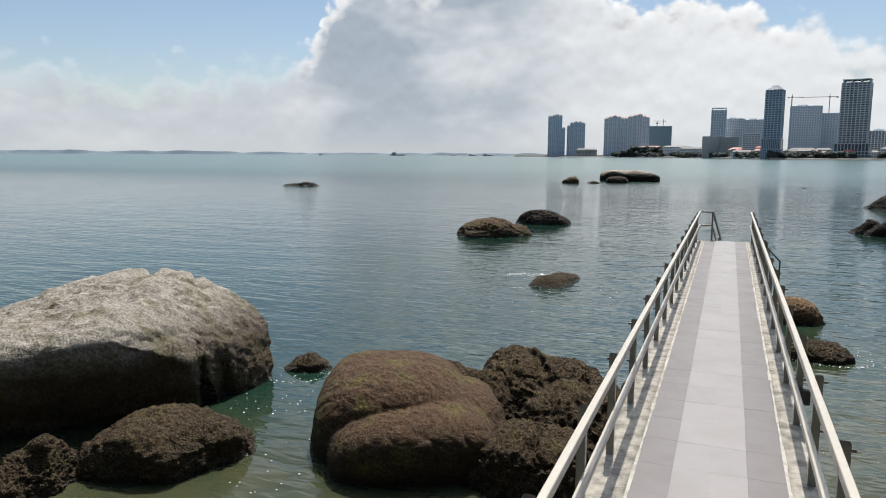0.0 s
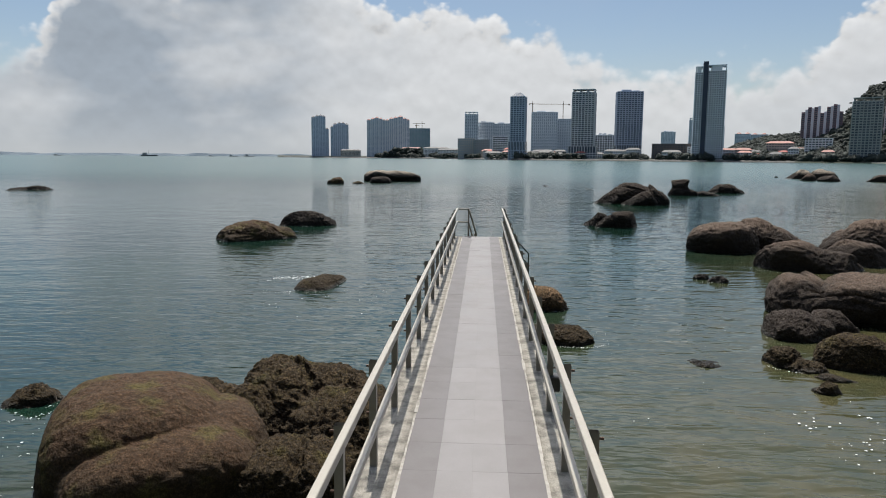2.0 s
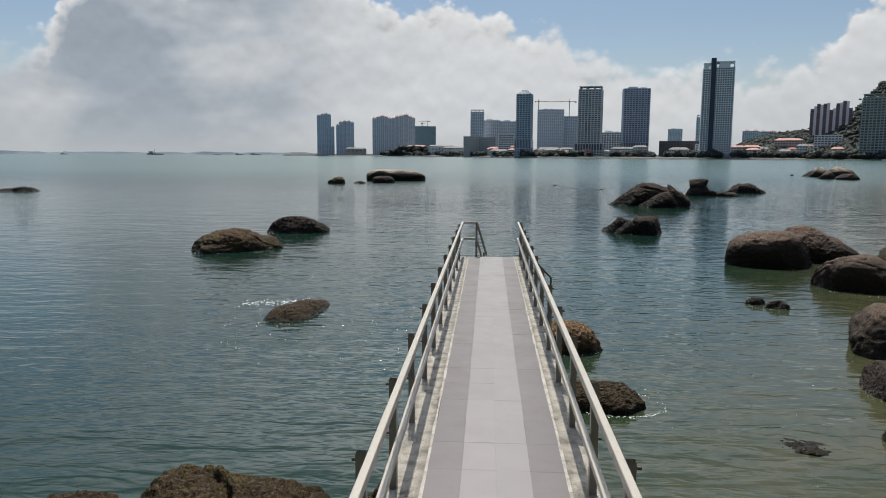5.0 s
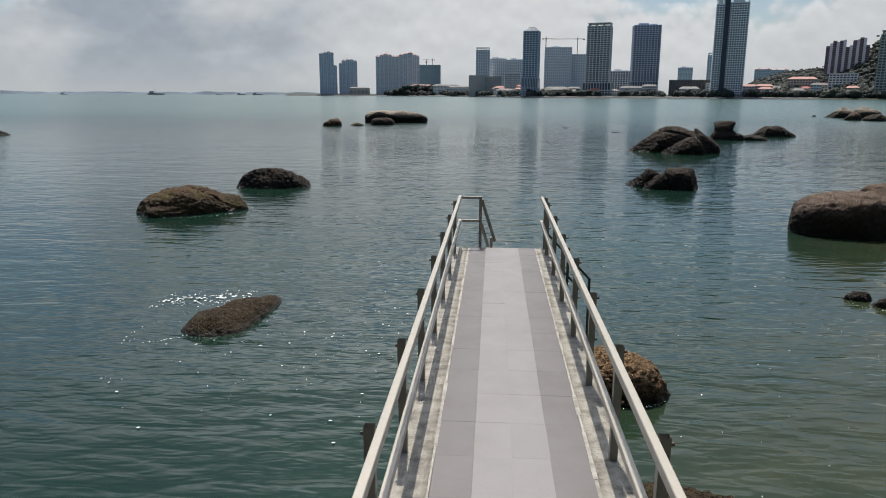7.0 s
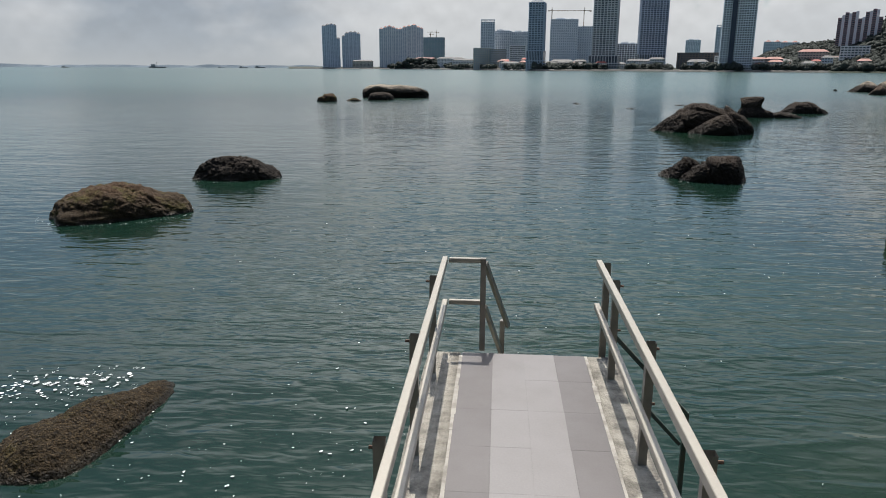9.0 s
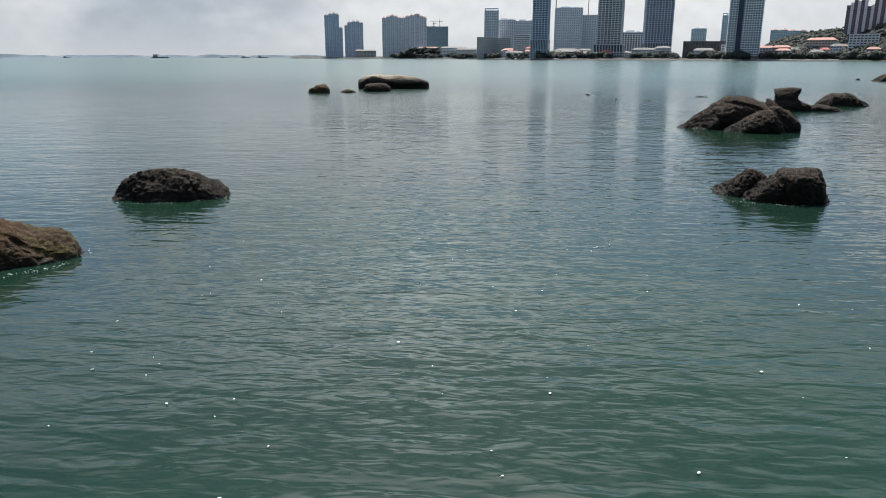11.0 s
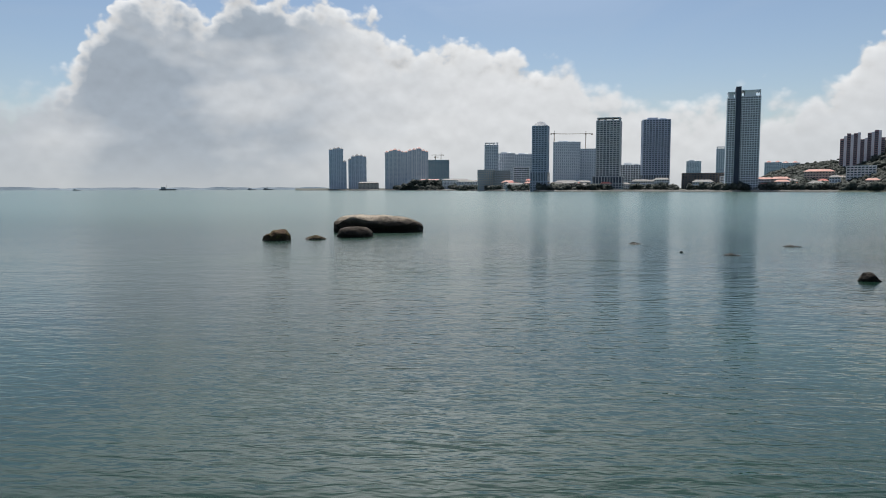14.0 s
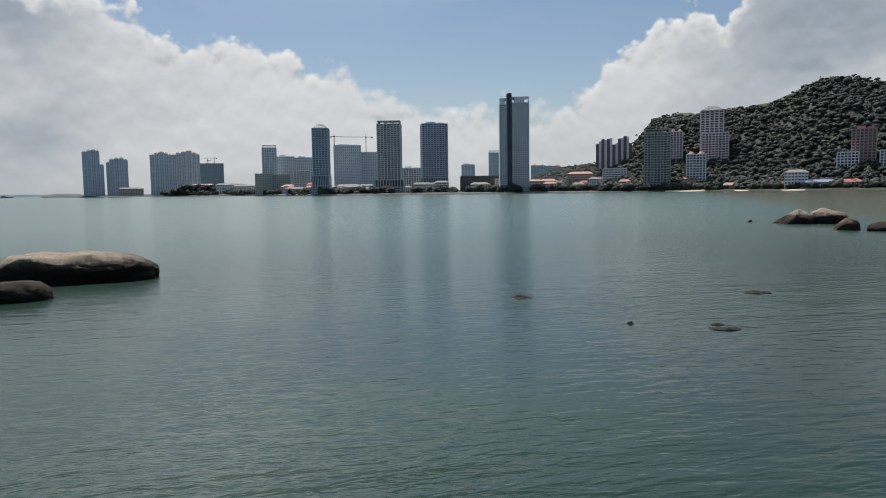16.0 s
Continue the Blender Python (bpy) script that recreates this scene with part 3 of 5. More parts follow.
    for i, v in enumerate(q):
        if v[2] < -0.3:
            continue
        big = noise.fractal((v[0] * f + shift, v[1] * f, v[2] * f + 3.7), 0.9, 2.1, 4)
        rid = 1 - abs(noise.noise((v[0] * f * 2.1 + shift, v[1] * f * 2.1, v[2] * f * 2.1 + 9))) * 2
        pit = noise.fractal((v[0] * f * 7 + shift, v[1] * f * 7, v[2] * f * 7), 0.8, 2.1, 3)
        m = size * rough * (big * 1.25 + pit * 0.55 - max(rid - 0.82, 0) * 2.6)
        if crevice:
            bend = big * 0.5
            near = noise.voronoi((v[0] * f * 0.9 + shift + bend, v[1] * f * 0.9 + bend, v[2] * f * 0.9 - bend))[0]
            edge = near[1] - near[0]
            m += size * crevice * (min(edge, 0.5) * 0.5 - 1.3 * math.exp(-(edge / 0.05) ** 2))
        if lumps:
            fleck = noise.noise((v[0] * 7 + shift, v[1] * 7, v[2] * 7)) + 0.8 * noise.noise((v[0] * 15, v[1] * 15, v[2] * 15 + shift)) + 0.7 * noise.noise((v[0] * 33, v[1] * 33 + shift, v[2] * 33))
            m += lumps * (fleck - 0.5 * max(0.0, 0.35 - abs(fleck)))
        move[i] = m
    q = q + vn * move[:, None]
    q[:, 2] = np.maximum(q[:, 2], -0.9)
    me = bpy.data.meshes.new("boulder")
    me.from_pydata([tuple(v) for v in q], [], faces)
    me.polygons.foreach_set("use_smooth", [True] * len(me.polygons))
    me.materials.append(material)
    ob = new("boulder", me)
    ob.matrix_world = pose(x, y, 0, 0, 0, -turn)
    return tagged(ob, label, "rock", group)


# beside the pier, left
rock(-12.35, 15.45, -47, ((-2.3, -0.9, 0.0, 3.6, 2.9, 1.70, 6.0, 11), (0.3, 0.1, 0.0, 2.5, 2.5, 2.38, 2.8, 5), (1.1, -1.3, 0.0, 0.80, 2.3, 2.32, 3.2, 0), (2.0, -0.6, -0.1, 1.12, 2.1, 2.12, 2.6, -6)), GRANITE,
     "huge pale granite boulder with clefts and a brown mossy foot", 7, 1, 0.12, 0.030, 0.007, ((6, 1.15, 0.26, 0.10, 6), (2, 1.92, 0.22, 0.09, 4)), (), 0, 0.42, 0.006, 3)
rock(-8.25, 12.65, -44, ((-0.15, 0.1, -0.1, 1.35, 1.2, 0.85, 2.5, 0), (0.72, 0.15, -0.1, 0.58, 0.8, 0.6, 2.3, -8)), SHELLY, "low brown mossy rock crusted with shells", 6, 2, 0.05, 0.06, 0.012)
rock(-9.55, 11.2, -52, ((0.0, 0.0, -0.1, 0.62, 0.6, 0.7, 2.2, 0), (0.1, 0.0, 0.5, 0.32, 0.34, 0.34, 2.2, 0), (-0.5, -0.2, -0.1, 0.6, 0.6, 0.5, 2.2, 0)), SHELLY, "small knobbly shell-crusted rock", 6, 3, 0.05, 0.10, 0.014)
boulder(-8.95, 17.9, 1.35, 0.9, 0.42, -34, SHELLY, "small shell-crusted rock awash in the sea", 2.0, 5, 4, 0.15, 0.016, (), (0, 0.15), 0.25)
rock(-5.05, 14.65, -26, ((-0.1, 0.55, -0.2, 1.5, 1.75, 1.62, 3.0, -3), (0.25, -0.65, -0.2, 1.45, 1.45, 1.22, 3.2, 6), (1.05, 0.15, -0.2, 0.8, 1.4, 1.28, 2.6, -8)), BROWN,
     "large smooth brown boulder with a diagonal ledge", 7, 5, 0.03, 0.016, 0.005, (), (), 0, 0.30, 0.003, 1)
rock(-3.0, 17.3, -14, ((-0.55, 0.3, -0.2, 1.0, 1.5, 1.36, 2.4, 0), (0.2, 0.2, -0.2, 0.85, 1.4, 1.22, 2.4, 0), (0.95, 0.0, -0.2, 0.9, 1.4, 0.95, 2.4, -8), (-0.2, -0.7, -0.2, 1.3, 1.0, 1.02, 2.5, 0)), SHELLY,
     "rugged dark rock thick with barnacles", 7, 6, 0.05, 0.05, 0.016, ((25, 0.1, 0.10, 0.07, 20),), (), 9)
rock(-2.1, 16.3, -14, ((0.0, 0.0, -0.2, 1.1, 1.4, 1.05, 2.5, -6), (-0.7, -0.3, -0.2, 0.8, 0.9, 0.95, 2.4, 5)), SHELLY, "rugged barnacled rock under the railing", 6, 7, 0.05, 0.08, 0.016, (), (), 7)
rock(-2.75, 14.3, -15, ((0.0, 0.0, -0.2, 1.05, 1.2, 1.0, 2.5, 0), (0.7, 0.2, -0.2, 0.7, 0.9, 0.85, 2.4, 0)), SHELLY, "dark barnacled rock beside the pier", 6, 8, 0.05, 0.08, 0.016, ((-20, 0.2, 0.10, 0.06, 0),), (), 6)
rock(-3.85, 16.2, -18, ((0.0, 0.0, -0.2, 0.75, 0.8, 1.22, 2.4, -8), (-0.6, 0.4, -0.2, 0.7, 0.7, 1.15, 2.3, 0)), SHELLY, "barnacled rock wedged behind a brown boulder", 6, 9, 0.05, 0.07, 0.014, (), (), 4)
rock(-5.7, 18.2, -22, ((-0.25, 0.0, -0.1, 0.42, 0.5, 0.62, 2.3, 0), (0.25, 0.0, -0.1, 0.5, 0.5, 0.58, 2.3, 0)), SHELLY, "small knobbly rock with shells", 5, 10, 0.05, 0.10, 0.016, (), (), 3)
boulder(-1.3, 18.6, 1.3, 1.4, 0.55, -8, SHELLY, "low barnacled rock at the pier foot", 2.0, 5, 11, 0.2, 0.016, (), (0, 0), 0.2)

# out in the bay, left
rock(-6.2, 31.5, 0, ((-0.2, -0.55, -0.3, 0.85, 0.8, 0.66, 2.2, 0), (0.1, 0.2, -0.3, 0.6, 0.9, 0.68, 2.2, 0), (0.42, 1.1, -0.3, 0.40, 0.9, 0.52, 2.2, 0)), SHELLY,
     "long olive rock awash, its back crusted with barnacles", 6, 12, 0.25, 0.03, 0.014, facets=1, under=0.0)
rock(-13.7, 46.6, -27, ((-0.25, 0.2, -0.2, 2.15, 1.7, 1.27, 2.1, 0), (1.25, 0.2, -0.2, 1.7, 1.3, 0.85, 2.1, -4), (-1.0, -0.9, -0.2, 1.45, 0.8, 0.62, 2.2, 0)), BROWN, "low brown rounded rock awash", 6, 13, 0.08, 0.05, 0.012, ((60, 0.3, 0.05, 0.06, 20),), under=0.18, facets=2)
rock(-12.7, 55.4, -19, ((-0.2, 0.0, -0.2, 1.9, 1.5, 1.25, 2.0, 3), (1.0, 0.0, -0.2, 1.2, 1.2, 0.85, 2.2, -10)), DARK, "dark rounded rock standing in the sea", 6, 14, 0.08, 0.06, 0.014, ((30, 0.4, 0.08, 0.07, 25),), under=0.25, facets=3)
boulder(-63.5, 101.5, 8.2, 4.0, 0.62, -33, DARK, "long flat dark rock just above the water", 1.8, 5, 15, 0.14, 0.0, (), (0.35, 0), 0.4)
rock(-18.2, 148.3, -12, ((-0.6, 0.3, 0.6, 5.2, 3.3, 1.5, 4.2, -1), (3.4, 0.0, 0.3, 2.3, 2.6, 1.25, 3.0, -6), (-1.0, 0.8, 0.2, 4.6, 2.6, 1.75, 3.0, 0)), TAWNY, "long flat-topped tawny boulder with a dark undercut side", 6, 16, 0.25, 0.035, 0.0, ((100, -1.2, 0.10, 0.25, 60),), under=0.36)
rock(-19.4, 138.6, -16, ((0.0, 0.0, 0.1, 2.15, 1.7, 1.1, 2.8, 0),), DARK, "dark rounded boulder before a flat one", 5, 17, 0.1, 0.05, under=0.36)
rock(-26.7, 132.6, -20, ((0.3, 0.0, -0.2, 1.3, 1.2, 1.45, 2.2, 12), (-0.6, 0.0, -0.2, 1.2, 1.1, 1.0, 2.2, 10)), BROWN, "brown pointed rock in the sea", 5, 18, 0.06, 0.07, 0.0, ((25, 0.0, 0.10, 0.1, 0),))
boulder(-23.0, 134.6, 2.7, 1.9, 0.5, -18, BROWN, "small brown rock awash in waves", 1.9, 5, 19, 0.10, 0.0, (), (0, 0), 0.2)

# under and right of the pier
rock(2.15, 28.1, 8, ((0.0, 0.0, -0.2, 0.9, 0.85, 0.95, 2.2, 0), (-0.5, -0.4, -0.2, 0.6, 0.6, 0.6, 2.2, 0)), RUSTY, "rounded rust-brown rock at the pier side", 6, 20, 0.08, 0.05, 0.010)
rock(2.3, 23.85, 8, ((0.0, 0.0, -0.2, 1.15, 0.9, 0.62, 2.2, -3), (-0.7, 0.1, -0.2, 0.7, 0.7, 0.55, 2.2, 0)), SHELLY, "low rock covered with barnacles beside the pier", 6, 21, 0.08, 0.06, 0.016)
boulder(1.3, 27.2, 0.9, 0.9, 0.4, 0, SHELLY, "small barnacled rock under the pier", 2.0, 5, 22, 0.15, 0.016, (), (0, 0), 0.2)
boulder(9.35, 34.4, 0.7, 0.6, 0.24, 19, DARK, "tiny flat rock barely above water", 1.9, 5, 23, 0.2, 0.016)
boulder(9.85, 33.7, 0.9, 0.7, 0.26, 19, DARK, "tiny wet rock beside another", 1.9, 5, 59, 0.2, 0.016)
boulder(5.6, 21.8, 1.0, 0.9, 0.03, 19, SHELLY, "submerged rock top breaking the ripples", 1.9, 4, 24, 0.2, 0.016)

# boulder group at the right
rock(13.7, 43.8, 19, ((-0.3, 0.0, 0.1, 1.9, 1.8, 1.45, 3.0, 3),), DARK_WARM, "dark rounded boulder with a tawny crown", 6, 25, 0.15, 0.05, 0.004, ((10, 0.9, 0.06, 0.08, 10),), under=0.36)
rock(16.2, 45.6, 20, ((-0.5, 0.0, 0.1, 1.3, 1.6, 1.55, 2.4, 0), (0.7, 0.0, 0.0, 1.4, 1.6, 1.2, 2.4, -10)), DARK_WARM, "dark boulder leaning on its neighbour", 6, 26, 0.2, 0.05, 0.004)
rock(15.2, 37.6, 24, ((-0.85, 0.0, -0.1, 1.5, 1.7, 1.42, 2.4, 4), (0.8, 0.0, -0.1, 1.7, 1.5, 1.05, 2.3, -9)), DARK_WARM, "broad low dark granite boulder", 6, 27, 0.35, 0.04, 0.005, ((75, -0.4, 0.04, 0.05, 35),), under=0.36)
rock(20.9, 44.8, 27, ((-0.75, 0.0, -0.1, 0.95, 1.6, 1.2, 2.4, 14), (0.95, 0.0, 0.0, 1.75, 1.9, 1.72, 2.6, 0)), DARK_WARM, "tall dark boulder of a shore group", 6, 28, 0.06, 0.05, 0.004)
rock(18.2, 39.3, 28, ((0.0, 0.0, -0.1, 1.5, 1.4, 1.25, 2.4, -8),), DARK_WARM, "rounded dark boulder beside a larger one", 5, 29, 0.1, 0.05, 0.004)
rock(11.6, 27.7, 26, ((-1.1, 0.3, 0.0, 0.95, 1.7, 1.22, 2.9, 10), (1.2, 0.2, 0.0, 1.75, 2.0, 1.32, 3.8, 0), (0.2, -1.1, 0.0, 1.4, 0.9, 0.85, 2.8, 0)), DARK_WARM, "large dark boulder split by deep cracks", 6, 30, 0.05, 0.045, 0.006,
     ((15, -0.55, 0.16, 0.07, 10), (80, -0.5, 0.08, 0.06, 40)), under=0.36)
rock(9.1, 24.8, 24, ((-0.1, 0.0, -0.1, 0.85, 0.95, 0.82, 2.6, 0), (0.6, 0.25, -0.1, 0.6, 0.7, 0.6, 2.4, -8)), DARK_WARM, "dark smooth boulder at the foot of a cracked one", 6, 31, 0.06, 0.05, 0.006)
rock(10.3, 25.3, 27, ((0.0, 0.0, -0.1, 0.8, 0.7, 0.75, 2.5, 0),), DARK_WARM, "dark boulder wedged in a group", 5, 32, 0.1, 0.06, 0.006)
rock(9.35, 21.9, 29, ((0.0, 0.0, -0.1, 0.95, 0.85, 0.9, 2.4, 0), (0.7, 0.1, -0.1, 0.7, 0.7, 0.7, 2.3, 0)), SHELLY, "shell-crusted rock in front of dark boulders", 6, 33, 0.06, 0.05, 0.016)
rock(7.8, 21.9, 25, ((-0.2, 0.0, -0.1, 0.5, 0.6, 0.5, 2.2, 0), (0.35, -0.4, -0.1, 0.45, 0.6, 0.32, 2.2, 0)), SHELLY, "small shell-crusted rock in shallow water", 6, 34, 0.06, 0.08, 0.018, (), (), 3)
boulder(7.65, 19.75, 0.62, 0.5, 0.24, 28, SHELLY, "small stone awash in shallow water", 2.0, 5, 35, 0.2, 0.016)
boulder(8.3, 20.7, 0.9, 0.6, 0.1, 28, SHELLY, "flat stone awash in shallow water", 2.0, 4, 36, 0.2, 0.016)

# out in the bay, right
rock(9.3, 57.3, 15, ((-1.0, 0.4, -0.3, 1.45, 1.1, 1.2, 2.2, 18), (-0.35, 0.4, 0.2, 0.5, 0.8, 0.85, 3.0, 8)), DARK, "dark wedge of rock in the sea", 6, 37, 0.05, 0.07, 0.010, (), ((1, -0.2, 0.1, 0.10), (-0.7, -0.2, 0.7, 1.05)), under=0.36)
rock(10.1, 56.9, 15, ((0.35, 0.0, -0.2, 1.05, 1.2, 1.35, 3.6, 6), (-0.75, -0.4, -0.3, 1.0, 0.9, 1.0, 2.4, 14)), DARK, "blocky dark rock with a cracked face", 6, 38, 0.05, 0.07, 0.010, ((10, -0.30, 0.12, 0.06, 15), (20, 0.45, 0.08, 0.05, -20)), ((0.9, -0.1, 0.35, 1.15),), under=0.36)
rock(17.0, 83.4, 15, ((-0.9, 0.9, -0.3, 3.3, 2.2, 2.45, 2.3, 6), (-3.0, -0.2, -0.3, 1.9, 1.7, 1.45, 2.4, 14)), DARK, "large dark sloping boulder", 6, 39, 0.10, 0.05, 0.0, ((40, -1.6, 0.18, 0.16, 20), (65, 0.8, 0.12, 0.14, 40)), ((-0.45, -0.5, 0.75, 2.05),), under=0.40, facets=3)
rock(17.0, 82.3, 15, ((0.2, -0.3, -0.2, 1.9, 1.7, 1.68, 2.8, 10),), DARK, "dark boulder with a pale sunlit ridge", 6, 40, 0.10, 0.06, 0.0, ((-30, 0.1, 0.12, 0.12, 30),), ((-0.6, -0.4, 0.7, 1.2),), under=0.36)
rock(18.9, 83.0, 15, ((0.05, -0.3, -0.2, 1.4, 1.7, 1.85, 3.2, -10), (-0.4, 0.9, 1.1, 0.62, 0.7, 1.15, 2.6, 0)), DARK, "tall dark boulder of an offshore pile", 6, 41, 0.08, 0.06, 0.0, ((20, 0.2, 0.12, 0.10, 25),), under=0.36)
boulder(20.0, 101.9, 1.5, 1.1, 0.5, 17, DARK, "small dark rock beside a pile", 2.0, 4, 42, 0.12)
rock(27.6, 103.2, 20, ((-0.35, 0.0, -0.3, 1.75, 1.5, 1.6, 2.1, 0), (-0.5, 0.0, 1.45, 1.0, 0.9, 0.6, 3.0, 0), (-0.52, 0.0, 1.95, 1.2, 1.0, 0.2, 3.5, 2), (1.0, 0.0, -0.2, 0.95, 1.1, 0.95, 2.3, -6)), DARK,
     "dark anvil-shaped rock with a flat top", 6, 43, 0.18, 0.05)
boulder(30.2, 103.0, 4.6, 2.2, 0.55, 22, DARK, "low dark ledge of rock", 2.0, 4, 44, 0.15)
rock(36.0, 111.6, 22, ((-0.3, 0.0, -0.2, 2.2, 1.8, 1.5, 2.4, 3), (1.5, -0.3, -0.2, 1.2, 1.3, 0.9, 2.3, 0)), DARK, "low dark boulder out at sea", 6, 45, 0.08, 0.06, 0.0, ((25, 0.5, 0.15, 0.14, 30),))
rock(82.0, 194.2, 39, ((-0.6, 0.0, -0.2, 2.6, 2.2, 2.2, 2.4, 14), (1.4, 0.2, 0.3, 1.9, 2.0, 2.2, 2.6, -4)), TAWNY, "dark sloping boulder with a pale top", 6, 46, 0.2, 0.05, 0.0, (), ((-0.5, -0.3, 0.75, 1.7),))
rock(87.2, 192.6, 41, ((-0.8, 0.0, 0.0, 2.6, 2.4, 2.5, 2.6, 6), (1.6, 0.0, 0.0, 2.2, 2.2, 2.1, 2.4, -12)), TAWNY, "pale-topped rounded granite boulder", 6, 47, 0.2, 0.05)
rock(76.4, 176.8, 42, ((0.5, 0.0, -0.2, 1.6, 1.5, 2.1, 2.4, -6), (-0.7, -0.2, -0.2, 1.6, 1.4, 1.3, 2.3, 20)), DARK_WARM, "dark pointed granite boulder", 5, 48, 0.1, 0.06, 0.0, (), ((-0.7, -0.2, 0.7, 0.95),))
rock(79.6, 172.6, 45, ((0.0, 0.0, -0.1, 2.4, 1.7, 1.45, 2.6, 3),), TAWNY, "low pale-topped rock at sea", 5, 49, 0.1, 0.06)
boulder(90.5, 170.5, 6.5, 4.0, 1.7, 46, DARK, "low dark boulder at the end of a row", 2.3, 5, 50, 0.08)
for x, y, w, h, s in ((11.2, 130.0, 1.5, 0.14, 51), (17.0, 118.2, 1.5, 0.06, 52), (25.5, 127.4, 1.7, 0.1, 53), (13.5, 120.7, 0.4, 0.12, 54), (80.0, 202.5, 1.3, 0.4, 55), (17.2, 119.2, 0.9, 0.08, 56)):
    boulder(x, y, w, w * 0.7, h, 20, DARK, "tip of a sunken rock awash", 2.0, 4, s, 0.2)


# ---- foam ----
def foam(spots, label):
    verts, faces = [], []
    for x, y, r in spots:
        n, m = len(verts), random.randint(6, 9)
        turn, thin = random.random() * 6.28, random.uniform(0.35, 0.8)
        for i in range(m):
            a = 6.283 * i / m
            q = r * random.uniform(0.55, 1.2)
            u, v = math.cos(a) * q, math.sin(a) * q * thin
            verts.append((x + u * math.cos(turn * 0.2) - v * math.sin(turn * 0.2), y + u * math.sin(turn * 0.2) + v * math.cos(turn * 0.2), 0.022))
        faces.append(tuple(range(n, n + m)))
    return tagged(mesh_part("foam", verts, faces, FOAM), label, "foam", kind="stuff")


spots = []
for _ in range(170):
    u, v = random.random(), random.gauss(0, 0.33)
    spots.append((-8.6 + u * 2.2, 32.7 + u * 0.75 + v, random.uniform(0.008, 0.048) * (1.3 - abs(v))))
foam(spots, "white foam flecks drifting beside a rock")
spots = []
for _ in range(240):
    spots.append((random.uniform(-7.5, -1.3), random.triangular(25.5, 34, 31), random.choice((0.006, 0.008, 0.012, 0.016, 0.03))))
for _ in range(160):
    spots.append((random.uniform(1.2, 12), random.uniform(12, 32), random.choice((0.006, 0.008, 0.012, 0.018))))
for _ in range(150):
    spots.append((random.uniform(-9.5, -6.0), random.uniform(12, 18), random.choice((0.01, 0.014, 0.02, 0.025))))
for _ in range(110):
    spots.append((random.uniform(-8, 10), random.uniform(34, 50), random.choice((0.012, 0.018, 0.03))))
for _ in range(60):
    spots.append((random.uniform(6.2, 8.6), random.uniform(15.5, 18.5), random.uniform(0.01, 0.04)))
foam(spots, "scattered flecks of white foam on the sea")
spots = []
for x, y, w, d, turn, m in ((-13.7, 46.6, 5.0, 3.4, -24, 260), (-12.8, 55.4, 3.8, 2.6, -18, 150), (9.4, 57.1, 4.8, 2.6, 16, 220), (2.55, 23.75, 2.1, 1.5, 8, 160), (2.1, 28.1, 1.75, 1.6, 8, 60),
                            (-8.9, 17.3, 1.35, 0.9, -34, 70), (-6.9, 31.4, 3.6, 1.5, -62, 140), (-26.7, 132.6, 3.6, 2.6, -20, 90), (-23, 134.6, 2.7, 1.9, -18, 90), (15.2, 37.6, 5.5, 3.8, 25, 110),
                            (7.75, 21.7, 1.15, 1.1, 25, 50), (11.2, 130, 1.5, 1.0, 20, 60), (9.6, 33.8, 1.2, 0.8, 19, 40)):
    for _ in range(m):
        a = random.uniform(0, 6.283)
        if random.random() < 0.6:
            a = random.uniform(3.6, 5.8)
        u, v = math.cos(a) * w / 2 * random.gauss(1.03, 0.05), math.sin(a) * d / 2 * random.gauss(1.04, 0.06)
        c, s = math.cos(radians(-turn)), math.sin(radians(-turn))
        spots.append((x + u * c - v * s, y + u * s + v * c, random.uniform(0.005, 0.022)))
foam(spots, "fine foam washing round the rocks")


# ---- far shore ----
WALL_PAINTS = {}


def paint(tone, name="facade_paint"):
    if tone not in WALL_PAINTS:
        WALL_PAINTS[tone] = worn(name, tone, tuple(c * 0.8 for c in tone), 0.8, 0, 0.06, 0.5, 1.5, 0)
    return WALL_PAINTS[tone]


GLASS = worn("dark_window_glass", (0.045, 0.06, 0.08), (0.075, 0.095, 0.12), 0.3, 0, 0.08, 0.5, 1.0, 0)
GLASS_BLUE = worn("blue_window_glass", (0.05, 0.08, 0.12), (0.08, 0.12, 0.165), 0.3, 0, 0.08, 0.5, 1.0, 0)
ROOF_RED = worn("red_roof_tiles", (0.36, 0.10, 0.075), (0.25, 0.075, 0.06), 0.8, 0, 0.4, 0.6, 3, 0)
ROOF_PINK = worn("pink_roof_tiles", (0.42, 0.22, 0.18), (0.32, 0.17, 0.14), 0.8, 0, 0.4, 0.6, 3, 0)
ROOF_GREY = worn("grey_roof_sheet", (0.17, 0.165, 0.16), (0.12, 0.115, 0.11), 0.8, 0, 0.4, 0.6, 3, 0)
SAND = worn("pale_beach_sand", (0.52, 0.45, 0.34), (0.40, 0.34, 0.25), 0.9, 0, 0.05, 0.6, 1.0, 0)
EARTH = worn("wooded_ground", (0.028, 0.036, 0.022), (0.04, 0.045, 0.028), 0.95, 0, 0.03, 0.7, 0.4, 0)
STONE = worn("sea_wall_stone", (0.10, 0.095, 0.088), (0.06, 0.058, 0.053), 0.9, 0, 0.1, 0.7, 1.0, 0)
COAST = worn("hazed_far_hills", (0.20, 0.25, 0.29), (0.17, 0.21, 0.25), 0.95, 0, 0.01, 0.5, 0.1, 0)


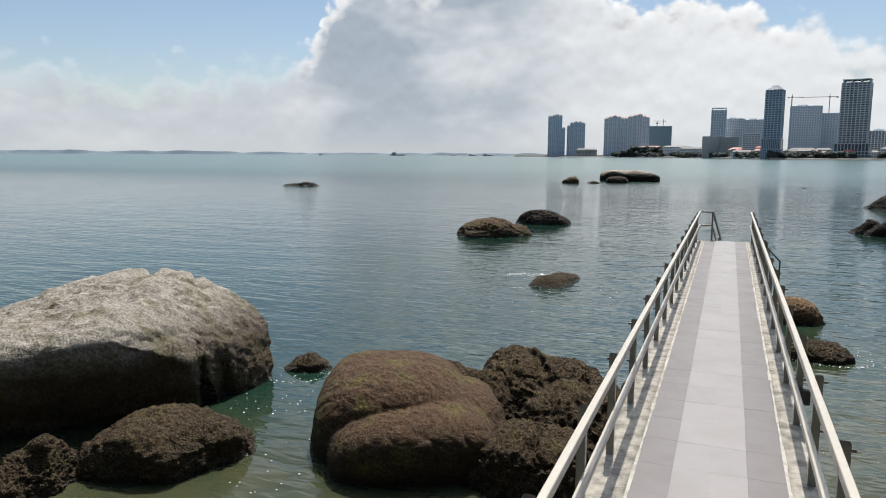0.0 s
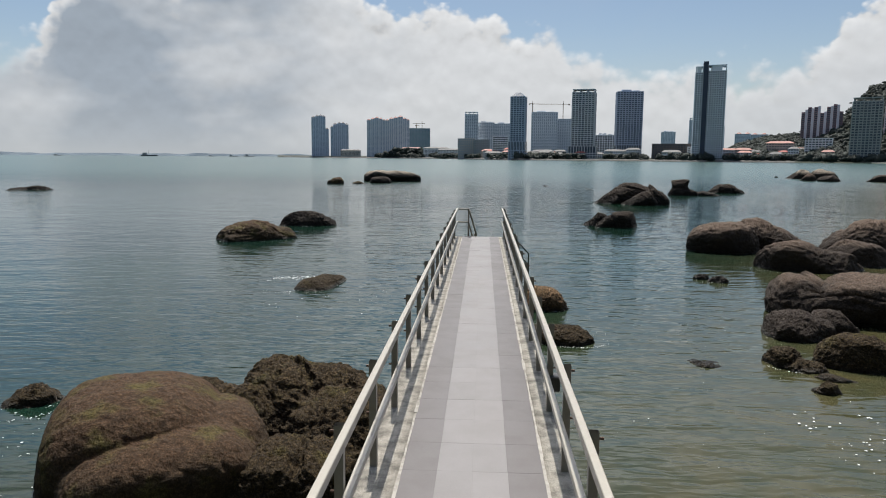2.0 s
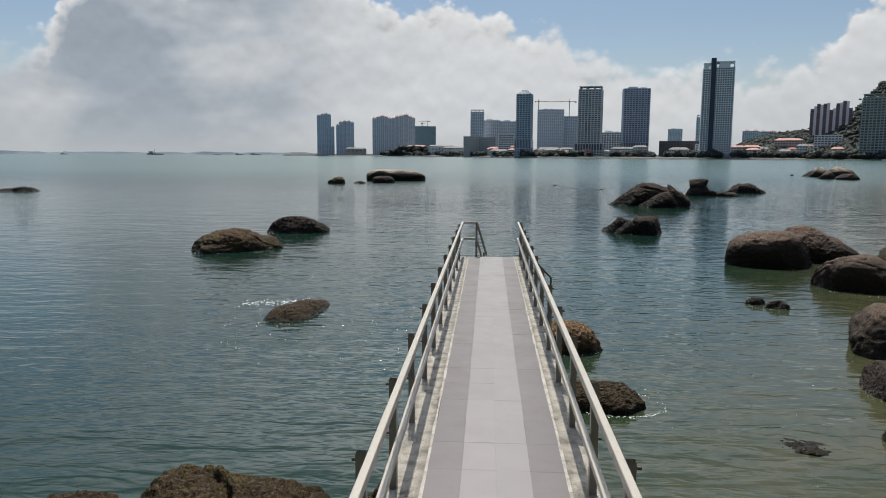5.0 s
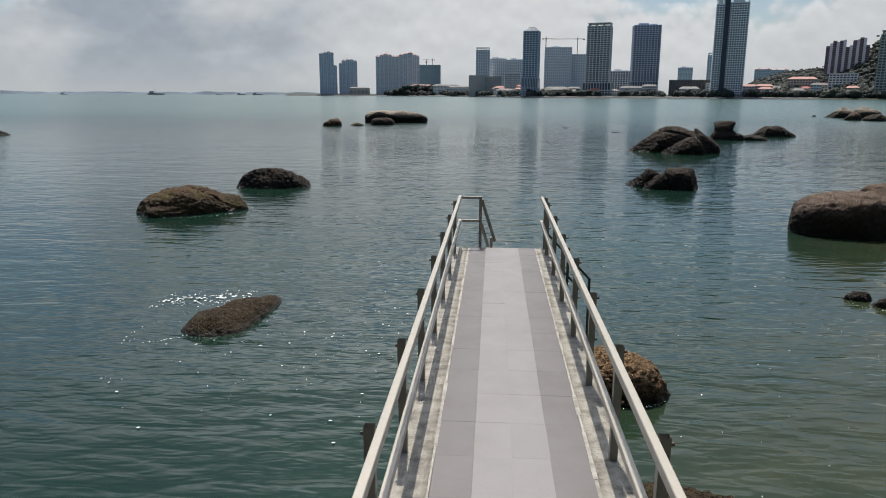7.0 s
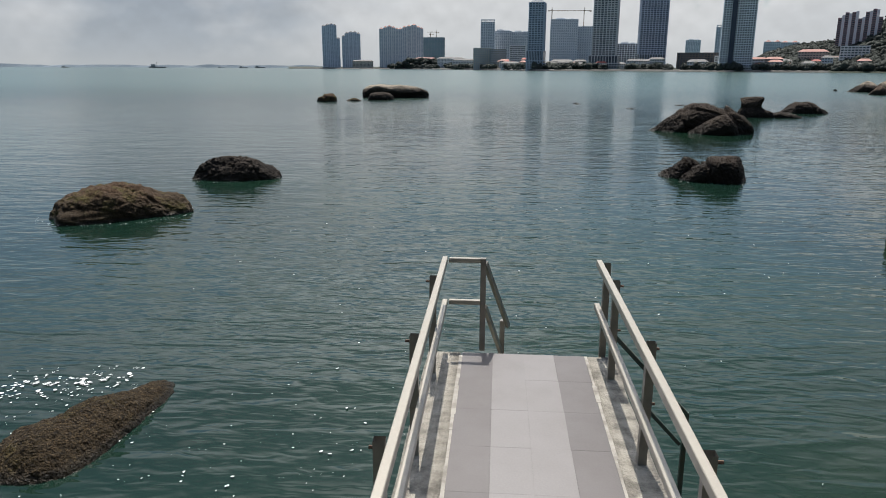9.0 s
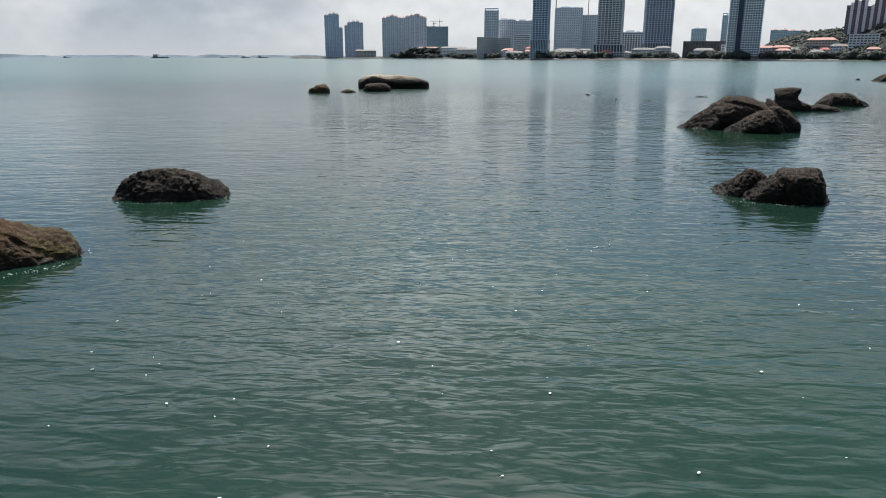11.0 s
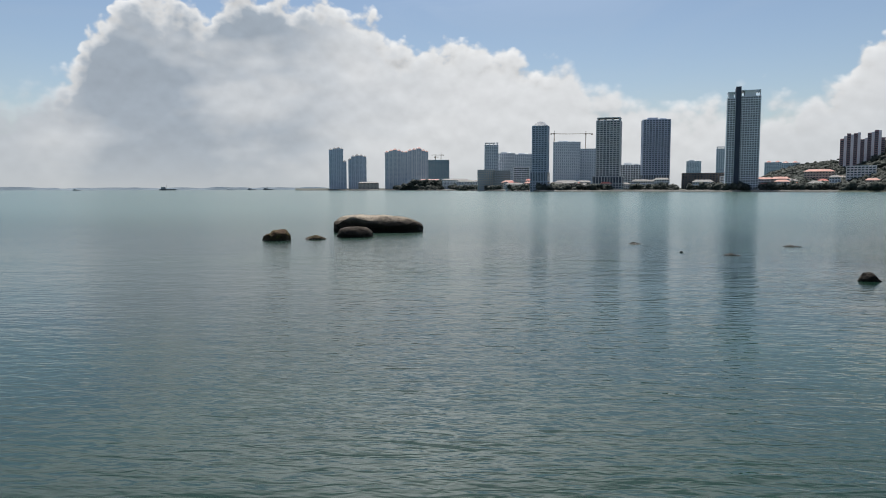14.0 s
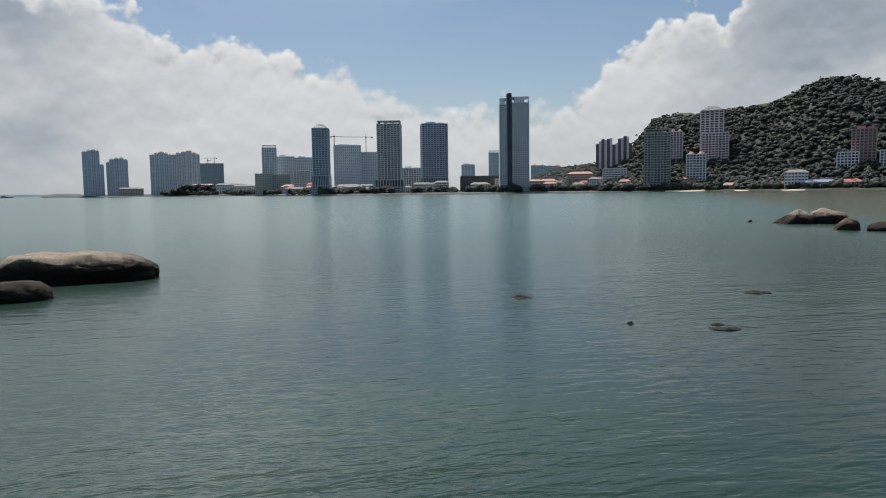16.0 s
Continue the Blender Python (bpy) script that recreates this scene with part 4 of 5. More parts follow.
def leaves_material(name, dark, light):
    mat, k, shader, spot = surface(name, 0.85)
    geo = mat.node_tree.nodes.new("ShaderNodeNewGeometry")
    tone = k.mix(geo.outputs["Random Per Island"], dark, light)
    tone = k.mix(k.step(k.noise(spot, 0.018, 4.0, 0.6), 0.4, 0.65), tone, tuple(c * 1.3 for c in light))
    tone = k.mix(k.step(k.noise(spot, 0.3, 4.0, 0.6), 0.45, 0.7), tone, tuple(c * 0.6 for c in dark))
    k.plug(tone, shader.inputs["Base Color"])
    return mat


LEAVES = leaves_material("tree_leaves", (0.021, 0.029, 0.023), (0.030, 0.039, 0.030))
E_PT = (-2.75, 89.7)


def storeys_of(h):
    return max(2, round(h / 3.7))


def facade(root, w, d, z0, z1, bays, wall, glass, slab=0.32, rib=0.28, out=0.55, balcony=()):
    """Glass body, floor edges and upright ribs of one block, with real depth."""
    n = storeys_of(z1 - z0)
    step = (z1 - z0) / n
    part("body", boxed(-w / 2, w / 2, -d / 2, d / 2, z0, z1), glass, root)
    floors = [(-w / 2 - out, w / 2 + out, -d / 2 - out, d / 2 + out, z0 + i * step, z0 + i * step + step * slab) for i in range(n + 1)]
    many_boxes("floor_grid", floors, wall, root, kind="stuff")
    bay = w / bays
    half = bay * rib / 2
    ribs = [(-w / 2 + i * bay - half, -w / 2 + i * bay + half, s * d / 2 - out * 1.25, s * d / 2 + out * 1.25, z0, z1 + 0.6) for i in range(bays + 1) for s in (-1, 1)]
    deep = max(2, round(d / bay))
    ribs += [(s * w / 2 - out * 1.25, s * w / 2 + out * 1.25, -d / 2 + i * d / deep - half, -d / 2 + i * d / deep + half, z0, z1 + 0.6) for i in range(deep + 1) for s in (-1, 1)]
    many_boxes("wall_grid", ribs, wall, root, kind="stuff")
    if balcony:
        trays = []
        for j in balcony:
            x = -w / 2 + (j + 0.5) * bay
            trays += [(x - bay * 0.42, x + bay * 0.42, -d / 2 - out - 1.3, -d / 2, z0 + i * step + step * 0.02, z0 + i * step + step * 0.42) for i in range(1, n)]
        many_boxes("balcony_grid", trays, wall, root, kind="stuff")


def capped_block(x, y, columns, label, wall, glass, cap):
    """Apartment slab of upright bays that step forward and back, each under its own low hipped cap. columns: (middle, width, height, step)."""
    root = tower_root(x, y, label)
    wall = paint(wall)
    for cx, w, h, fwd in columns:
        front, rear = -9 - fwd, 11
        part("bay", boxed(cx - w / 2, cx + w / 2, front, rear, 0, h), glass, root)
        n = storeys_of(h)
        many_boxes("floor_grid", [(cx - w / 2 - 0.3, cx + w / 2 + 0.3, front - 0.3, rear, i * h / n, i * h / n + h / n * 0.30) for i in range(n + 1)], wall, root, kind="stuff")
        many_boxes("pier_grid", [(cx + w * f - w * 0.09, cx + w * f + w * 0.09, front - 0.9, rear, 0, h + 0.8) for f in (-0.41, -0.02, 0.41)], wall, root, kind="stuff")
        bm = bmesh.new()
        bmesh.ops.create_cone(bm, cap_ends=True, segments=4, radius1=w * 0.80, radius2=w * 0.12, depth=4.5, matrix=Matrix.Translation((cx, front + w * 0.55, h + 3.0)) @ Matrix.Rotation(radians(45), 4, "Z"))
        part("roof_cap", bm, cap, root)
    return root


def tower_root(x, y, label, turn=None, name="tower", group="towers on the far shore"):
    az = math.degrees(math.atan2(x - E_PT[0], y - E_PT[1])) if turn is None else turn
    return empty(name, pose(x, y, 0, 0, 0, -az), label, "building", group)


def tower(x, y, w, h, wall, glass, label, bays=8, turn=None, podium=None, crown=None, d=None, **style):
    root = tower_root(x, y, label, turn)
    d = d or w * 0.7
    z0 = 0
    wall = paint(wall)
    if podium:
        pw, ph = podium
        n = max(3, round(ph / 4.0))
        part("podium", boxed(-pw / 2 + 1, pw / 2 - 1, -d / 2 - 5, d / 2, 0, ph - 0.5), GLASS, root, "dark open podium storeys")
        for i in range(n + 1):
            inset = 0 if i < n * 0.6 else 2.0
            part("podium_slab", boxed(-pw / 2 + inset, pw / 2 - inset, -d / 2 - 6 + inset, d / 2 + 0.4, i * ph / n - 0.7 + (0.7 if i == 0 else 0), i * ph / n + 0.8), wall, root)
        many_boxes("podium_grid", [(-pw / 2 + 1.5 + j * (pw - 4) / 10, -pw / 2 + 2.6 + j * (pw - 4) / 10, -d / 2 - 5.6, -d / 2, 0, ph - 0.5) for j in range(11)], wall, root, kind="stuff")
        z0 = ph
    facade(root, w, d, z0, h, bays, wall, glass, **style)
    part("roof", boxed(-w / 2 - 0.4, w / 2 + 0.4, -d / 2 - 0.4, d / 2 + 0.4, h + 0.2, h + 1.4), wall, root)
    if crown == "boxes":
        part("plant_room", boxed(-w * 0.32, w * 0.05, -d * 0.3, d * 0.3, h + 1.4, h + 5), wall, root)
        part("plant_room", boxed(w * 0.12, w * 0.36, -d * 0.3, d * 0.3, h + 1.4, h + 3.4), wall, root)
    if crown == "domes":
        for cx in (-w * 0.27, w * 0.27):
            bm = bmesh.new()
            bmesh.ops.create_cone(bm, cap_ends=True, segments=12, radius1=w * 0.2, radius2=w * 0.05, depth=4, matrix=Matrix.Translation((cx, 0, h + 3.3)))
            part("roof_cap", bm, ROOF_PINK, root)
    if crown == "frame":
        for cx in (-w * 0.46, -w * 0.16, w * 0.16, w * 0.46):
            part("crown_column", boxed(cx - 0.8, cx + 0.8, -d * 0.45, d * 0.45, h + 1.4, h + 5.2), wall, root)
        part("crown_beam", boxed(-w * 0.5, w * 0.5, -d * 0.48, d * 0.48, h + 5.2, h + 6.6), wall, root)
    if crown == "gable":
        bm = bmesh.new()
        bmesh.ops.create_cone(bm, cap_ends=True, segments=4, radius1=w * 0.66, radius2=w * 0.25, depth=7, matrix=Matrix.Translation((0, 0, h + 4.9)) @ Matrix.Rotation(radians(45), 4, "Z"))
        part("roof_cap", bm, glass, root)
    return root


# far towers carry distance haze in their colours: pale bluish glass and walls
HAZED_SLATE_GLASS = worn("hazed_slate_glass", (0.32, 0.38, 0.47), (0.37, 0.43, 0.51), 0.5, 0, 0.08, 0.5, 1.0, 0)
HAZED_GLASS = worn("hazed_pale_glass", (0.30, 0.35, 0.41), (0.37, 0.42, 0.47), 0.5, 0, 0.08, 0.5, 1.0, 0)
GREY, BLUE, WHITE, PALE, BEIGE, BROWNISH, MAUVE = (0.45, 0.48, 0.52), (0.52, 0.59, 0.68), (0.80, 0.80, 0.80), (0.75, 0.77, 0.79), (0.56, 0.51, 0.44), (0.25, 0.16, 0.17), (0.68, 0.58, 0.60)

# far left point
HAZED_SLATE = (0.62, 0.67, 0.74)
capped_block(-507, 2180, ((-15, 12, 121, 0), (-4, 11, 124, 2.5), (7, 12, 126, 0), (17, 9, 123, 2), (26, 10, 86, 0)), "slim slate-blue tower of stepped upright bays", HAZED_SLATE, HAZED_SLATE_GLASS, ROOF_GREY)
capped_block(-443, 2194, ((-24, 9, 92, 0), (-14, 12, 101, 2.5), (-2, 12, 104, 0), (10, 12, 104, 2.5), (21, 10, 100, 0)), "broad slate-grey tower with rounded stepped bays", HAZED_SLATE, HAZED_SLATE_GLASS, ROOF_GREY)
capped_block(-326, 2165, ((-22, 12, 112, 0), (-10, 12, 116, 2.5), (2, 13, 119, 4), (14, 11, 116, 1), (24, 9, 112, 0)), "pale grey apartment block under red hipped caps", (0.72, 0.73, 0.74), HAZED_SLATE_GLASS, ROOF_PINK)
capped_block(-264, 2173, ((-28, 12, 112, 0), (-16, 13, 117, 2.5), (-3, 13, 120, 0), (11, 15, 123, 4), (24, 12, 117, 1), (34, 9, 113, 0)), "wide pale grey apartment block under red hipped caps", (0.72, 0.73, 0.74), HAZED_SLATE_GLASS, ROOF_PINK)
tower(-204, 2280, 65, 92, (0.24, 0.34, 0.37), HAZED_GLASS, "unfinished block wrapped in green netting", 14, slab=0.5, rib=0.5)
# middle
tower(-31, 1840, 33, 112, (0.76, 0.79, 0.82), HAZED_GLASS, "slim grey glazed office tower", 6, crown="frame")
tower(6, 1890, 44, 93, PALE, HAZED_GLASS, "grey apartment slab behind others", 9, crown="boxes")
tower(52, 1889, 48, 90, PALE, HAZED_GLASS, "grey apartment slab with stepped roofs", 10, crown="boxes")
tower(-38, 1589, 36, 44, BEIGE, HAZED_GLASS, "low beige block near the water", 8)
tower(-4, 1570, 33, 41, (0.22, 0.25, 0.23), HAZED_GLASS, "low grey-green block near the water", 8)
tower(35, 1489, 31, 46, WHITE, GLASS, "white block with dark window bands", 6, slab=0.5, rib=0.1)
tower(62, 1288, 25, 110, (0.40, 0.46, 0.54), GLASS_BLUE, "slender dark tower with a pointed glass roof", 5, turn=12, podium=(31, 33), crown="gable", slab=0.38, d=22)
tower(150, 1783, 62, 113, (0.76, 0.79, 0.82), HAZED_GLASS, "grey concrete tower under construction", 13, crown="boxes", slab=0.5, rib=0.4)
tower(205, 1797, 43, 98, (0.76, 0.79, 0.82), HAZED_GLASS, "lower grey wing of a building site", 8, slab=0.5, rib=0.4)
tower(184, 1336, 40, 122, (0.60, 0.61, 0.61), GLASS, "apartment tower with stacked pale balconies", 7, turn=14, podium=(53, 26), crown="frame", balcony=(0, 1, 4, 5, 6), d=30)
tower(249, 1487, 40, 50, PALE, GLASS, "mid-rise grey concrete block", 8, crown="boxes")
tower(280, 1410, 48, 130, (0.44, 0.50, 0.60), GLASS_BLUE, "blue-grey apartment slab with regular balconies", 9, turn=4, podium=(50, 30), crown="boxes", balcony=(1, 3, 5, 7), d=26)
tower(611, 2410, 44, 90, PALE, HAZED_GLASS, "distant pale apartment tower", 9, crown="boxes")
tower(579, 2003, 30, 108, PALE, HAZED_GLASS, "distant slim tower beside a taller one", 6, crown="frame")
tower(650, 2020, 26, 92, PALE, HAZED_GLASS, "distant pale slab beside a taller tower", 6)
tower(320, 1235, 63, 28, (0.15, 0.125, 0.11), GLASS, "long low brown building on the waterfront", 14, slab=0.3)
tower(345, 1190, 22, 22, WHITE, GLASS, "small white block on the waterfront", 5, slab=0.5)
tower(695, 1964, 39, 70, PALE, HAZED_GLASS, "distant pale block with domed roofs", 8, crown="domes")
tower(733, 1950, 42, 68, PALE, HAZED_GLASS, "distant pale apartment block", 8, crown="domes")


def landmark(x, y):
    """The tallest tower: two pale gridded wings, a dark core between, open corner crowns."""
    root = tower_root(x, y, "tallest tower, pale window grid with a dark central core", 15)
    wall = paint((0.74, 0.77, 0.79))
    for cx, w, h in ((-16.2, 11, 145), (9.2, 27, 147)):
        n = 44
        step = h / n
        part("body", boxed(cx - w / 2, cx + w / 2, -14, 14, 0, h - 10), GLASS, root)
        many_boxes("floor_grid", [(cx - w / 2 - 0.6, cx + w / 2 + 0.6, -14.6, 14.6, i * step, i * step + step * 0.36) for i in range(n - 2)], wall, root, kind="stuff")
        bays = max(3, round(w / 3.4))
        many_boxes("wall_grid", [(cx - w / 2 + j * w / bays - 0.5, cx - w / 2 + j * w / bays + 0.5, -14.8, 14.8, 0, h - 9) for j in range(bays + 1)], wall, root, kind="stuff")
        for j in (cx - w / 2, cx + w / 2 - 1.4):
            part("crown_column", boxed(j, j + 1.4, -13.5, -11.5, h - 9, h), wall, root)
        part("crown_beam", boxed(cx - w / 2, cx + w / 2, -13.5, 13.5, h - 1.6, h), wall, root)
        part("crown_room", boxed(cx - w * 0.30, cx + w * 0.26, -11, 11, h - 9, h - 1.6), wall, root)
    part("core", boxed(-10.6, -3.6, -16.2, 15, 0, 152), paint((0.05, 0.06, 0.085)), root, "dark blue service core")
    many_boxes("podium", [(-24, 24, -20, 16, i * 3.2, i * 3.2 + 1.2) for i in range(3)], wall, root, "low open podium")
    return root


landmark(349, 1143)


def striped_block(x, y):
    """Apartment block of alternating brown and white upright stripes."""
    root = tower_root(x, y, "apartment block of tall brown and white stripes", 26)
    dark, light = paint(BROWNISH), paint((0.74, 0.71, 0.73))
    edge = -32.0
    for i in range(13):
        w = 4.0 if i % 2 else 5.4
        h = (84, 86, 92, 92, 92, 85, 82, 85, 92, 96, 96, 90, 84)[i] if i % 2 == 0 else (88, 90, 93, 84, 93, 95, 88)[i // 2]
        part("stripe", boxed(edge, edge + w, -9 - (0.0 if i % 2 == 0 else 1.6), 9, 0, h), dark if i % 2 == 0 else light, root)
        if i % 2 == 0:
            many_boxes("window_grid", [(edge + 0.6, edge + w - 0.6, -9.15, -8, z, z + 1.5) for z in np.arange(2, h - 3, 3.2)], GLASS, root, kind="stuff")
        edge += w
    return root


striped_block(570, 1246)
tower(523, 1150, 37, 36, WHITE, GLASS, "low white balconied block before a taller one", 8, slab=0.5)
tower(535, 1038, 36, 84, (0.36, 0.38, 0.36), GLASS, "grey apartment tower by the beach", 8, crown="frame", balcony=(0, 2, 5, 7))
tower(604, 1102, 18, 92, MAUVE, GLASS, "slim pinkish tower with a red cap", 4, crown="domes")
tower(581, 1010, 26, 52, PALE, GLASS, "mid-rise grey block with a red roof", 6, crown="domes")
tower(644, 1059, 38, 86, MAUVE, GLASS, "stepped pinkish apartment tower on the hillside", 8, balcony=(0, 3, 4, 7))
tower(652, 1080, 33, 122, MAUVE, GLASS, "upper shaft of a stepped pinkish tower", 5, crown="gable")
tower(725, 860, 27, 76, (0.40, 0.25, 0.25), GLASS, "pink apartment tower at the foot of the hill", 6, crown="boxes")
tower(706, 865, 24, 47, PALE, GLASS, "pale wing of a pink tower", 6)
tower(742, 834, 24, 48, PALE, GLASS, "pale block beside a pink tower", 6)


def cottage(x, y, w, d, h, wall, roof, label, base=2.0, rise=3.5):
    root = tower_root(x, y, label, name="house", group="houses on the far shore")
    wall = paint(wall)
    part("wall", boxed(-w / 2, w / 2, -d / 2, d / 2, 0, base + h), wall, root)
    n = max(1, round(h / 3.5))
    m = max(3, round(w / 4))
    for i in range(n):
        for j in range(m):
            cx, z = -w / 2 + (j + 0.5) * w / m, base + i * h / n + 1.0
            part("window", boxed(cx - w / m * 0.32, cx + w / m * 0.32, -d / 2 - 0.12, -d / 2 + 0.3, z, z + h / n * 0.45), GLASS, root)
    bm = bmesh.new()
    over = 1.2
    z = base + h
    pts = [bm.verts.new(p) for p in ((-w / 2 - over, -d / 2 - over, z), (w / 2 + over, -d / 2 - over, z), (w / 2 + over, d / 2 + over, z), (-w / 2 - over, d / 2 + over, z),
                                     (-w / 2 + d * 0.35, 0, z + rise), (w / 2 - d * 0.35, 0, z + rise))]
    for f in ((0, 1, 5, 4), (1, 2, 5), (2, 3, 4, 5), (3, 0, 4), (3, 2, 1, 0)):
        bm.faces.new([pts[i] for i in f])
    part("roof", bm, roof, root)
    return root


for x, y, w, d, h, wall, roof, label, base in (
        (636, 872, 27, 16, 19, WHITE, ROOF_GREY, "white three-storey beach house", 4), (650, 847, 35, 12, 7, (0.12, 0.16, 0.30), paint((0.16, 0.2, 0.34)), "long blue beach building", 3),
        (667, 819, 28, 14, 7, BEIGE, ROOF_RED, "beach house with a broad red roof", 3), (628, 884, 14, 9, 6, (0.3, 0.12, 0.11), ROOF_RED, "small red kiosk on the beach", 2),
        (472, 1170, 40, 16, 22, BEIGE, ROOF_PINK, "hillside house with a pink roof", 8), (500, 1166, 22, 12, 14, BEIGE, ROOF_RED, "house with a red roof on the slope", 6),
        (440, 1180, 20, 12, 12, PALE, ROOF_GREY, "pale house among green trees", 4), (418, 1130, 24, 12, 7, WHITE, ROOF_RED, "low house with red roofs on the shore", 3),
        (375, 1112, 20, 12, 7, PALE, ROOF_RED, "seaside house with a red roof", 2), (395, 1118, 16, 10, 6, WHITE, ROOF_PINK, "small white seaside house", 2),
        (470, 1090, 30, 12, 6, PALE, ROOF_GREY, "low pale boathouse by water", 2), (560, 990, 26, 10, 6, PALE, ROOF_GREY, "low pale house by the beach", 2),
        (500, 1060, 28, 10, 7, WHITE, ROOF_GREY, "low white house on the shore", 2), (595, 950, 18, 10, 6, BEIGE, ROOF_PINK, "small beige beach house", 2),
        (-210, 2090, 60, 20, 17, WHITE, ROOF_PINK, "pale houses with pink roofs on the point", 12), (-130, 1960, 70, 18, 22, WHITE, ROOF_GREY, "white terraces on the point", 6),
        (-90, 1880, 60, 16, 18, WHITE, ROOF_GREY, "white terraced houses by the water", 5), (-400, 2140, 60, 16, 18, BEIGE, ROOF_GREY, "low works building on the point", 4),
        (110, 1330, 40, 14, 12, WHITE, ROOF_GREY, "low white waterfront building", 4), (20, 1420, 34, 12, 10, PALE, ROOF_GREY, "low grey waterfront building", 3),
        (135, 1300, 30, 10, 8, PALE, ROOF_GREY, "low pale waterfront shed", 3), (232, 1290, 30, 10, 14, PALE, ROOF_GREY, "plain grey waterfront house", 3), (305, 1180, 30, 12, 12, PALE, ROOF_GREY, "plain pale waterfront villa", 3)):
    cottage(x, y, w, d, h, wall, roof, label, base)


def crane(x, y, h, reach, turn, label):
    root = empty("tower_crane", pose(x, y, 0, 0, 0, turn), label, "crane", "cranes on the far shore")
    steel = paint((0.28, 0.22, 0.16), "crane_paint")
    part("mast", boxed(-0.8, 0.8, -0.8, 0.8, 0, h), steel, root)
    part("jib", bar((-reach * 0.25, 0, h - 2), (reach, 0, h - 2), 1.1, 1.1, 0), steel, root)
    part("cab", boxed(-1.4, 1.4, -1.4, 1.4, h - 4, h - 1), steel, root)
    part("peak", bar((0, 0, h - 1), (0, 0, h + 5), 0.8, 0.8, 0), steel, root)
    part("counterweight", boxed(-reach * 0.27, -reach * 0.2, -1.2, 1.2, h - 4.5, h - 1.5), steel, root)


crane(120, 1786, 138, 34, 20, "lattice tower crane over a building site")
crane(196, 1796, 138, 62, 178, "long-armed tower crane over a building site")
crane(-196, 2282, 112, 30, 185, "tower crane over a netted block")
crane(-214, 2282, 106, 16, 60, "small tower crane over a netted block")


# ground: a low waterfront rising to a wooded hill at the right
def shore_line(u):
    pts = [(-640, 2200), (-560, 2135), (-430, 2110), (-250, 2060), (-120, 1840), (0, 1440), (60, 1250), (190, 1255), (290, 1160), (350, 1090), (440, 1075), (520, 1010), (590, 925), (650, 800), (740, 690), (900, 560), (1200, 420)]
    s = u * (len(pts) - 1)
    i = min(int(s), len(pts) - 2)
    f = s - i
    return pts[i][0] + (pts[i + 1][0] - pts[i][0]) * f, pts[i][1] + (pts[i + 1][1] - pts[i][1]) * f


def ridge(az):
    pts = [(-90, 0), (14, 2), (19.6, 12), (20.8, 26), (22.5, 36), (24.3, 40), (25.8, 40), (27.8, 74), (28.4, 95), (29.4, 120), (31, 134), (33, 130), (35, 136), (37.6, 144), (39.8, 168), (41.6, 173), (43.3, 162), (46, 158), (52, 140), (60, 90), (70, 40), (95, 10)]
    return float(np.interp(az, [p[0] for p in pts], [p[1] for p in pts]))


def land_height(x, y, back):
    """Height of the land at a point that lies so far behind the waterline."""
    az = math.degrees(math.atan2(x - E_PT[0], y - E_PT[1]))
    dist = math.hypot(x - E_PT[0], y - E_PT[1])
    t = min(1.0, back / 300.0)
    rise = ridge(az) * (t * t * (3 - 2 * t)) * dist / 1400
    rough = noise.fractal((x * 0.012, y * 0.012, 2.2), 0.9, 2.0, 4)
    return 1.6 + min(back, 40) * 0.05 + rise * (1 + 0.08 * rough)


verts, faces, NU, NV = [], [], 220, 44
for i in range(NU + 1):
    sx, sy = shore_line(i / NU)
    dx, dy = sx - E_PT[0], sy - E_PT[1]
    r = math.hypot(dx, dy)
    for j in range(NV + 1):
        back = (j - 1) * 14.0 if j else -4.0
        x, y = sx + dx / r * back, sy + dy / r * back
        verts.append((x, y, -1.5 if j == 0 else land_height(x, y, back)))
for i in range(NU):
    for j in range(NV):
        a = i * (NV + 1) + j
        faces.append((a, a + NV + 1, a + NV + 2, a + 1))
tagged(mesh_part("ground", verts, faces, EARTH, None, "", True), "wooded far shore rising to a hill", "land", kind="structure")
# beaches and a low sea wall along the water
for u0, u1, mat, z, label, name in ((0.693, 0.726, SAND, 2.0, "curved pale sandy beach", "beach"), (0.747, 0.757, SAND, 1.6, "small pale sandy cove", "beach"), (0.776, 0.79, SAND, 1.6, "pale sand below the hill", "beach"),
                                    (0.02, 0.25, STONE, 2.6, "low stone sea wall on the point", "sea_wall"), (0.27, 0.55, STONE, 3.0, "low stone sea wall of the waterfront", "sea_wall"), (0.56, 0.635, STONE, 2.8, "stone revetment below the tall tower", "sea_wall")):
    verts, faces = [], []
    for i in range(41):
        sx, sy = shore_line(u0 + (u1 - u0) * i / 40)
        dx, dy = sx - E_PT[0], sy - E_PT[1]
        r = math.hypot(dx, dy)
        thick = 1.0 if mat is STONE else math.sin(math.pi * i / 40) ** 0.5
        for back, h in ((-9 * thick, -0.5), (-6 * thick, 0.6 * z), (2, z * (1 + 0.3 * noise.noise((sx * 0.1, sy * 0.1, 0)))), (4, -0.5)):
            verts.append((sx + dx / r * back, sy + dy / r * back, h))
    for i in range(40):
        for j in range(3):
            a = i * 4 + j
            faces.append((a, a + 4, a + 5, a + 1))
    tagged(mesh_part(name, verts, faces, mat), label, "shore", kind="structure")


